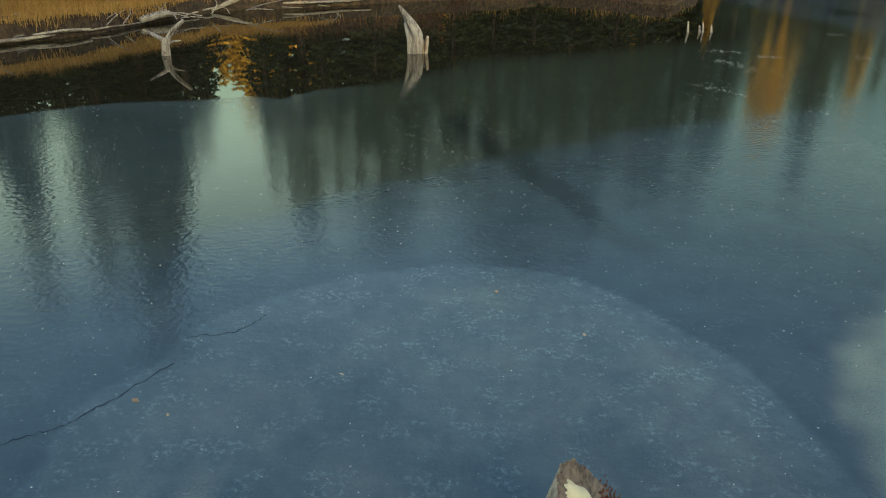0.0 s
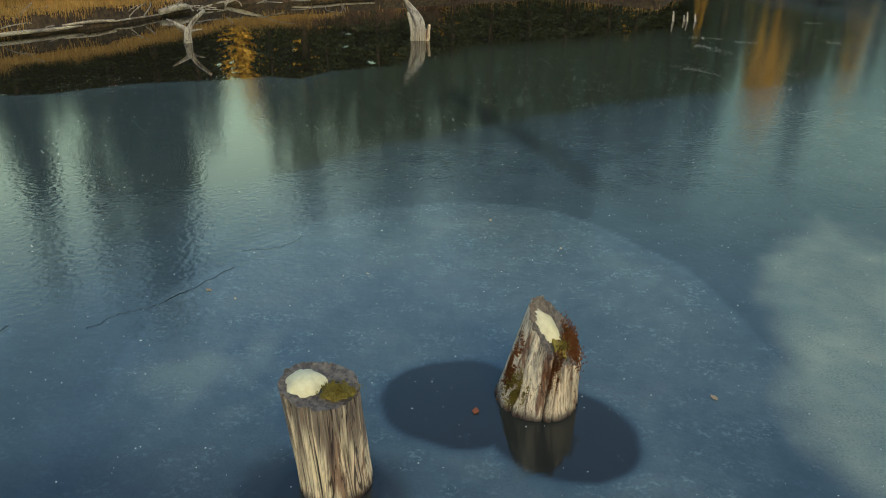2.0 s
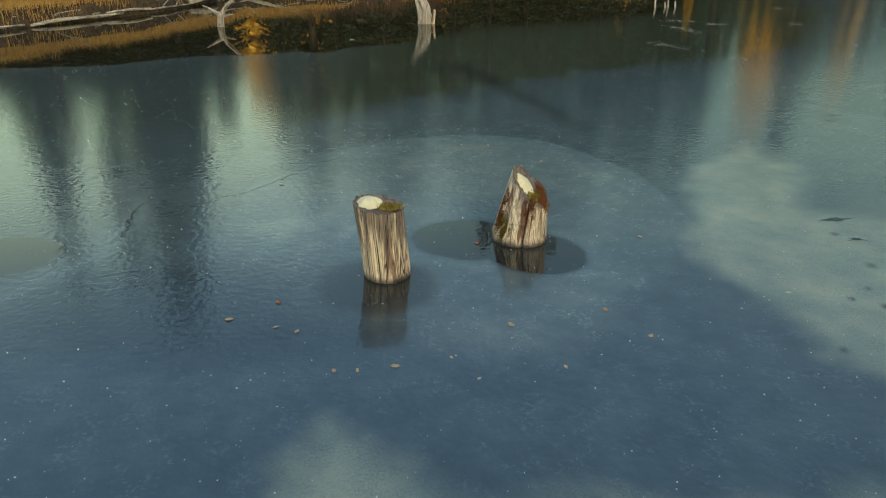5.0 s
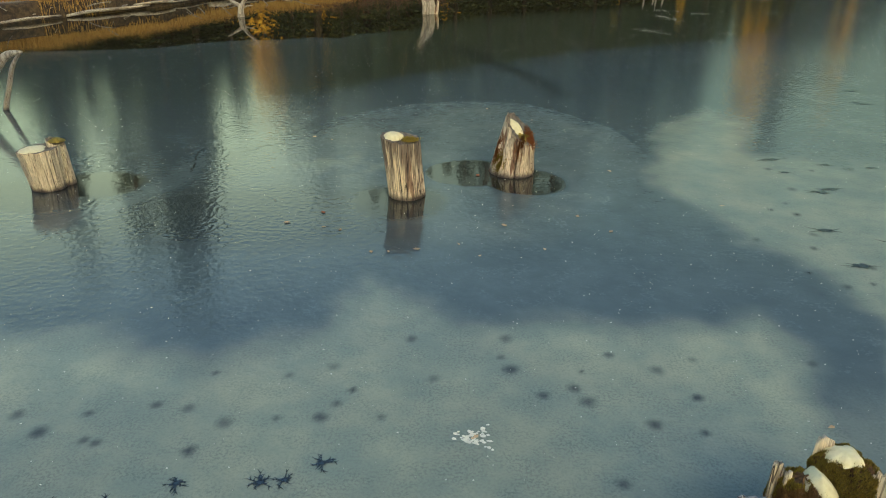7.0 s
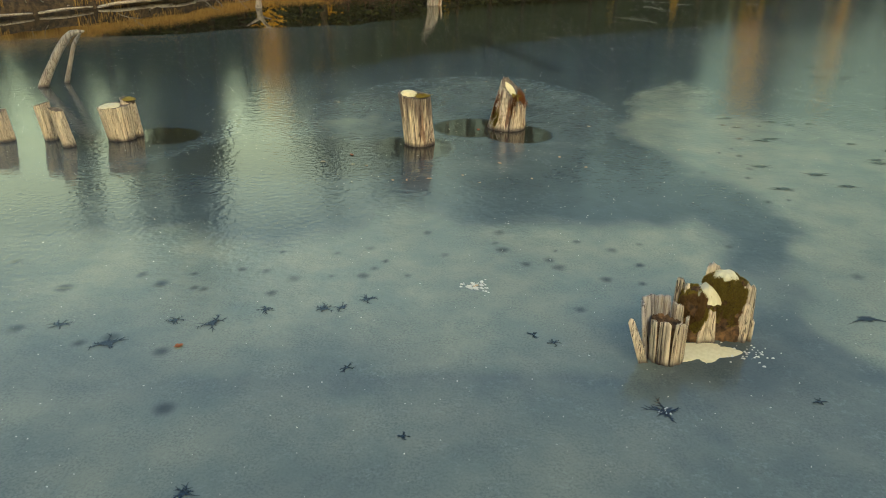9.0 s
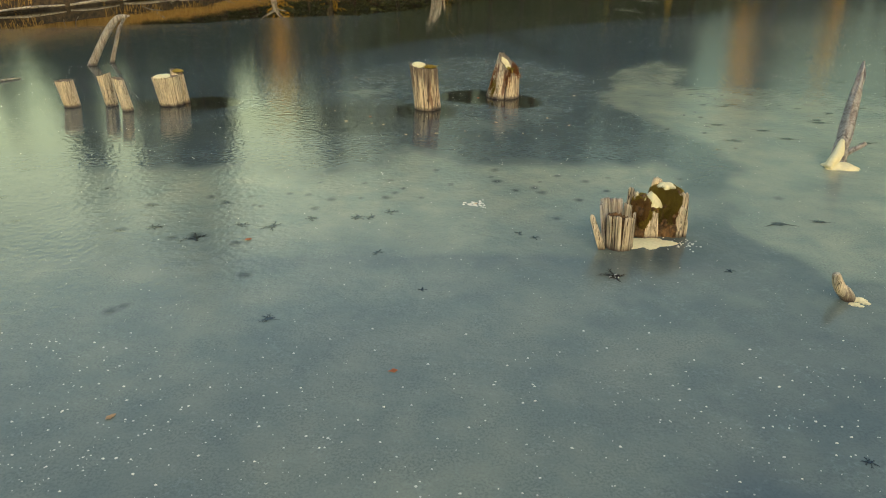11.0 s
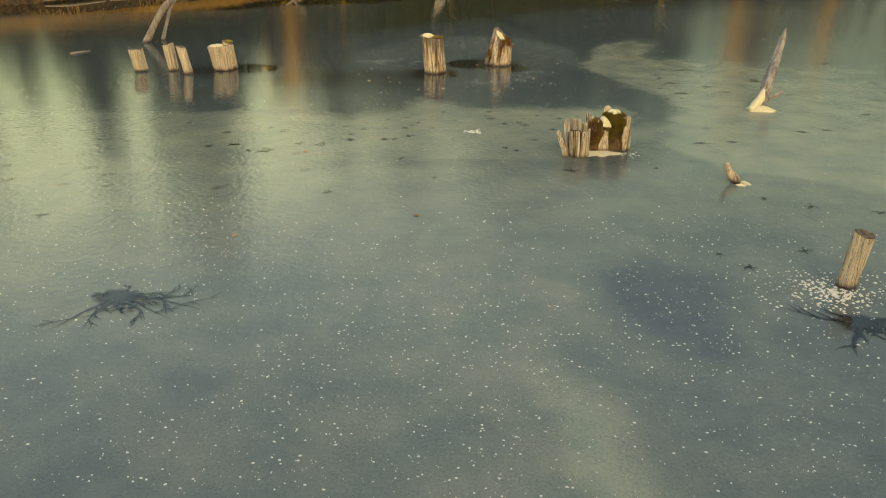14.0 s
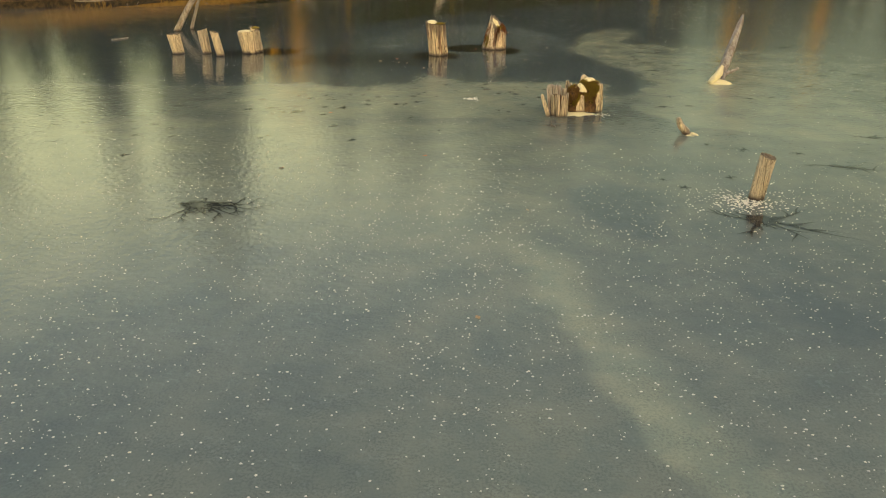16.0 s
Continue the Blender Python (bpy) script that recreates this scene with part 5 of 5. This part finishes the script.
for _ in range(6500):
    x, y = rs.uniform(-6, 8), rs.uniform(-3.6, 9.5)
    sp.append((x, y, 0.0015 + 0.0042 * rs.uniform() ** 3.5, rs.uniform(0, 6.28)))
for _ in range(2600):
    x = rs.uniform(-1, 9)
    y = 8.5 + 0.55 * x + rs.normal(0, 1.8)
    sp.append((x, y, 0.0013 + 0.005 * rs.uniform() ** 4, rs.uniform(0, 6.28)))
for _ in range(60):
    sp.append((rs.normal(0, 0.036), -1.75 + rs.normal(0, 0.03), rs.uniform(0.006, 0.014), rs.uniform(0, 6.28)))
for (x0, y0, x1, y1, n) in ((4.04, 13.33, 4.38, 12.29, 60), (4.05, 14.2, 4.7, 14.15, 40), (4.8, 13.7, 5.3, 13.65, 30), (3.17, 11.1, 3.6, 10.4, 40), (7.4, 16.8, 7.8, 16.7, 25), (6.7, 13.8, 6.95, 13.8, 22), (4.7, 10.6, 4.9, 10.6, 12), (4.15, 9.55, 4.3, 9.55, 10)):
    for _ in range(n):
        q = rs.uniform()
        sp.append((x0 + (x1 - x0) * q + rs.normal(0, 0.09), y0 + (y1 - y0) * q + rs.normal(0, 0.10), rs.uniform(0.003, 0.011), rs.uniform(0, 6.28)))
for (cx, cy, n) in ( (1.42, -2.45, 40), (0.89, -2.96, 14)):
    for _ in range(n):
        q = 0.06 if cx > 1 else 0.018
        sp.append((cx + rs.normal(0, q), cy + rs.normal(0, 0.7 * q), rs.uniform(0.004, 0.011), rs.uniform(0, 6.28)))
specks("frost_specks", sp, "scattered cream frost grains lying on the ice")


def leaf(x, y, size, seed, red=False):
    rng = random.Random(seed)
    a, curl = rng.uniform(0, 6.28), rng.uniform(0.1, 0.5)
    verts, faces = [], []
    for i in range(7):
        s = i / 6
        w = 0.25 * math.sin(math.pi * s) ** 0.8 * (1 + 0.5 * rng.uniform(-1, 1)) + 0.012
        for j, e in enumerate((-1, 0, 1)):
            lx, ly = (s - 0.5) * size, e * w * size
            lz = 0.004 + size * curl * (0.35 * (s - 0.5) ** 2 + (0.35 * w if e else 0.0))
            verts.append((lx * math.cos(a) - ly * math.sin(a), lx * math.sin(a) + ly * math.cos(a), lz))
    for i in range(6):
        for j in range(2):
            k = i * 3 + j
            faces.append((k, k + 1, k + 4, k + 3))
    ob = obj("fallen_leaf", verts, faces, LEAF_RED if red else LEAF, None, "curled red fallen leaf on the ice" if red else "curled tan fallen leaf on the ice")
    ob.location = (x, y, 0)
    return tagged(ob, "", "leaf", "leaves on the ice")


LEAVES = [(-0.73, 0.19), (-0.42, 0.25), (-0.13, 0.35), (0.77, 0.92), (-1.14, 0.61), (-1.43, 0.68), (-1.64, 1.14), (0.98, 0.63), (0.47, 0.29), (0.20, 0.71), (0.02, 0.16), (-1.01, 0.57),
          (-0.61, 0.20), (1.19, 2.03), (-0.73, 3.3), (0.1, 4.3), (0.6, 3.8), (-1.7, 3.0), (-1.5, 2.9), (0.0, -1.75), (1.95, 1.2), (-1.63, -4.51), (0.49, -5.42), (0.13, -7.07), (1.62, -1.6)]
for k, (x, y) in enumerate(LEAVES):
    leaf(x, y, (0.04, 0.055, 0.03, 0.045)[k % 4], 400 + k)
for k, (x, y) in enumerate([(-1.58, -2.52), (-0.39, -4.08), (-1.2, 0.9), (0.00, 1.85)]):
    leaf(x, y, 0.055, 450 + k, True)


twig = branch("stick", [(-6.47, 2.47, 0.010), (-6.40, 2.57, 0.014), (-6.28, 2.73, 0.010)], [0.016, 0.012, 0.006], GREY_WOOD, None, "short grey stick lying on the ice", 71, 8, 4)
tagged(twig, "", "stick", "sticks on the ice")


def thaw_star(x, y, hub, arms, seed, turn=0.0, deep=2, thin=1.0):
    """A dark thaw hole with branching arms, flush with the ice."""
    rng = random.Random(seed)
    verts, faces, depth_of = [], [], []
    n = 36
    for grow, alpha in ((0.55, 1.0), (0.95, 0.85), (1.5, 0.0)):
        for j in range(n):
            th = 2 * math.pi * j / n
            r = grow * hub * (1 + 0.45 * noise.noise((math.cos(th) * 2, math.sin(th) * 2, seed)) + 0.2 * noise.noise((math.cos(th) * 6, math.sin(th) * 6, seed)))
            verts.append((r * 1.25 * math.cos(th), r * 0.85 * math.sin(th), 0.0035))
            depth_of.append(alpha)
    faces.append(tuple(range(n)))
    for k in (0, n):
        faces += [(k + j, k + (j + 1) % n, k + n + (j + 1) % n, k + n + j) for j in range(n)]
    top = [0.0036]

    def arm(px, py, a, L, w, depth):
        steps = 9
        k = len(verts)
        top[0] += 0.00004
        for i in range(steps + 1):
            s = i / steps
            ww = w * (1 - s) ** 0.8 * (1 + 0.35 * rng.uniform(-1, 1)) + 0.0012
            for e, alpha in ((-2.0, 0.0), (-0.55, 0.9), (0.55, 0.9), (2.0, 0.0)):
                verts.append((px + e * ww * math.sin(a), py - e * ww * math.cos(a), top[0]))
                depth_of.append(alpha * (1 - 0.6 * s * s))
            if depth < deep and i in (2, 4, 6) and rng.random() < 0.75:
                later.append((px, py, a + rng.choice((-1, 1)) * rng.uniform(0.5, 0.95), L * rng.uniform(0.3, 0.5), ww * 0.75, depth + 1))
            px, py = px + L / steps * math.cos(a), py + L / steps * math.sin(a)
            a += rng.uniform(-0.22, 0.22)
        for i in range(steps):
            q = k + 4 * i
            faces.extend((q + e, q + e + 1, q + e + 5, q + e + 4) for e in range(3))

    later = []
    for k, (a, L) in enumerate(arms):
        arm(hub * 0.6 * math.cos(radians(a)), hub * 0.5 * math.sin(radians(a)), radians(a), L, thin * hub * rng.uniform(0.16, 0.28), 0)
    while later:
        arm(*later.pop())
    ob = obj("thaw_star", verts, faces, THAW if hub > 0.018 else THAW_SOFT, None, "dark branching thaw hole in the grey ice", False, {"depth": depth_of})
    ob.location = (x, y, 0)
    ob.rotation_euler = (0, 0, radians(turn))
    return tagged(ob, "", "thaw hole", "thaw holes in the ice")


thaw_star(-2.04, -5.44, 0.085, [(7, 0.56), (-5, 0.50), (-17, 0.44), (-31, 0.34), (-50, 0.20), (-100, 0.34), (-122, 0.40), (-72, 0.24), (20, 0.28), (80, 0.12), (165, 0.14)], 8, 0.0, 2, 0.5)
thaw_star(3.28, -4.2, 0.03, [(172, 0.3), (-25, 0.42), (-10, 0.3), (-40, 0.2)], 3, 0.0, 1)
thaw_star(4.05, -3.25, 0.035, [(180, 0.2), (-5, 0.4), (60, 0.12)], 4, 0.0, 1)
thaw_star(2.20, -5.52, 0.085, [(-118, 0.36), (-60, 0.38), (-32, 0.62), (172, 0.40), (18, 0.42), (140, 0.2), (-90, 0.16)], 2, 0.0, 1, 0.6)
for k, (x, y, h) in enumerate([(0.89, -2.97, 0.05), (-1.97, -2.51, 0.055), (-1.48, -2.27, 0.04), (-1.22, -2.10, 0.032), (-0.88, -2.08, 0.032), (-0.78, -2.06, 0.026), (-0.65, -1.95, 0.03),
                               (-0.65, -2.68, 0.022), (-0.31, -3.20, 0.014), (0.32, -2.31, 0.018), (0.42, -2.39, 0.02), (1.63, -2.86, 0.02), (2.32, -3.58, 0.025), (2.62, -3.74, 0.03),
                               (1.80, -4.84, 0.03), (1.67, -4.65, 0.018), (2.25, -4.57, 0.026), (3.10, -3.84, 0.03), (-1.70, -2.25, 0.028), (-2.32, -2.33, 0.03), (-1.15, -3.60, 0.03), (-3.2, -4.2, 0.03)]):
    rk = random.Random(700 + k)
    thaw_star(x, y, 0.5 * h, [(rk.uniform(-35, 35) + 360 * i / 7, h * rk.uniform(0.9, 2.4)) for i in range(7)], 700 + k, rk.uniform(0, 60), 1, 0.65)
# small dark thaw spots over the side ice, farther off
for k in range(120):
    rk = random.Random(800 + k)
    x, y = rk.uniform(2.2, 9.5), rk.uniform(-2.5, 6.0)
    if y > 2.2 + 0.1 * x and x < 4:
        continue
    h = rk.uniform(0.035, 0.075)
    thaw_star(x, y, 0.5 * h, [(rk.choice((0, 180)) + rk.uniform(-30, 30), h * rk.uniform(1.0, 2.4)) for i in range(4)], 800 + k, 0.0, 0, 0.9)


def ice_crack(pts, width, seed):
    """A hairline crack, a thin dark line on the ice."""
    rk = random.Random(seed)
    line = []
    for (x0, y0), (x1, y1) in zip(pts, pts[1:]):
        for i in range(10):
            line.append((x0 + (x1 - x0) * i / 10 + rk.gauss(0, 0.008), y0 + (y1 - y0) * i / 10 + rk.gauss(0, 0.008)))
    line.append(pts[-1])
    verts, faces = [], []
    for i, (x, y) in enumerate(line):
        a, b = line[max(0, i - 1)], line[min(len(line) - 1, i + 1)]
        d = Vector((b[0] - a[0], b[1] - a[1], 0)).normalized()
        w = width * rk.uniform(0.3, 1.3)
        verts += [(x - d.y * w, y + d.x * w, 0.003), (x + d.y * w, y - d.x * w, 0.003)]
    for i in range(len(line) - 1):
        faces.append((2 * i, 2 * i + 1, 2 * i + 3, 2 * i + 2))
    return tagged(obj("ice_crack", verts, faces, MELT, None, "thin dark crack in the blue-grey ice", False), "", "crack", "cracks in the ice")


ice_crack([(-1.65, 3.33), (-1.80, 3.03), (-1.95, 2.79), (-2.13, 2.67), (-2.23, 2.48)], 0.004, 1)
ice_crack([(-2.72, 2.50), (-2.70, 2.31), (-2.61, 1.99), (-2.57, 1.81)], 0.009, 2)
ice_crack([(-1.29, 3.88), (-1.40, 3.69), (-1.67, 3.60)], 0.003, 3)
ice_crack([(-2.46, 1.17), (-2.36, 1.23), (-2.22, 1.29)], 0.004, 4)
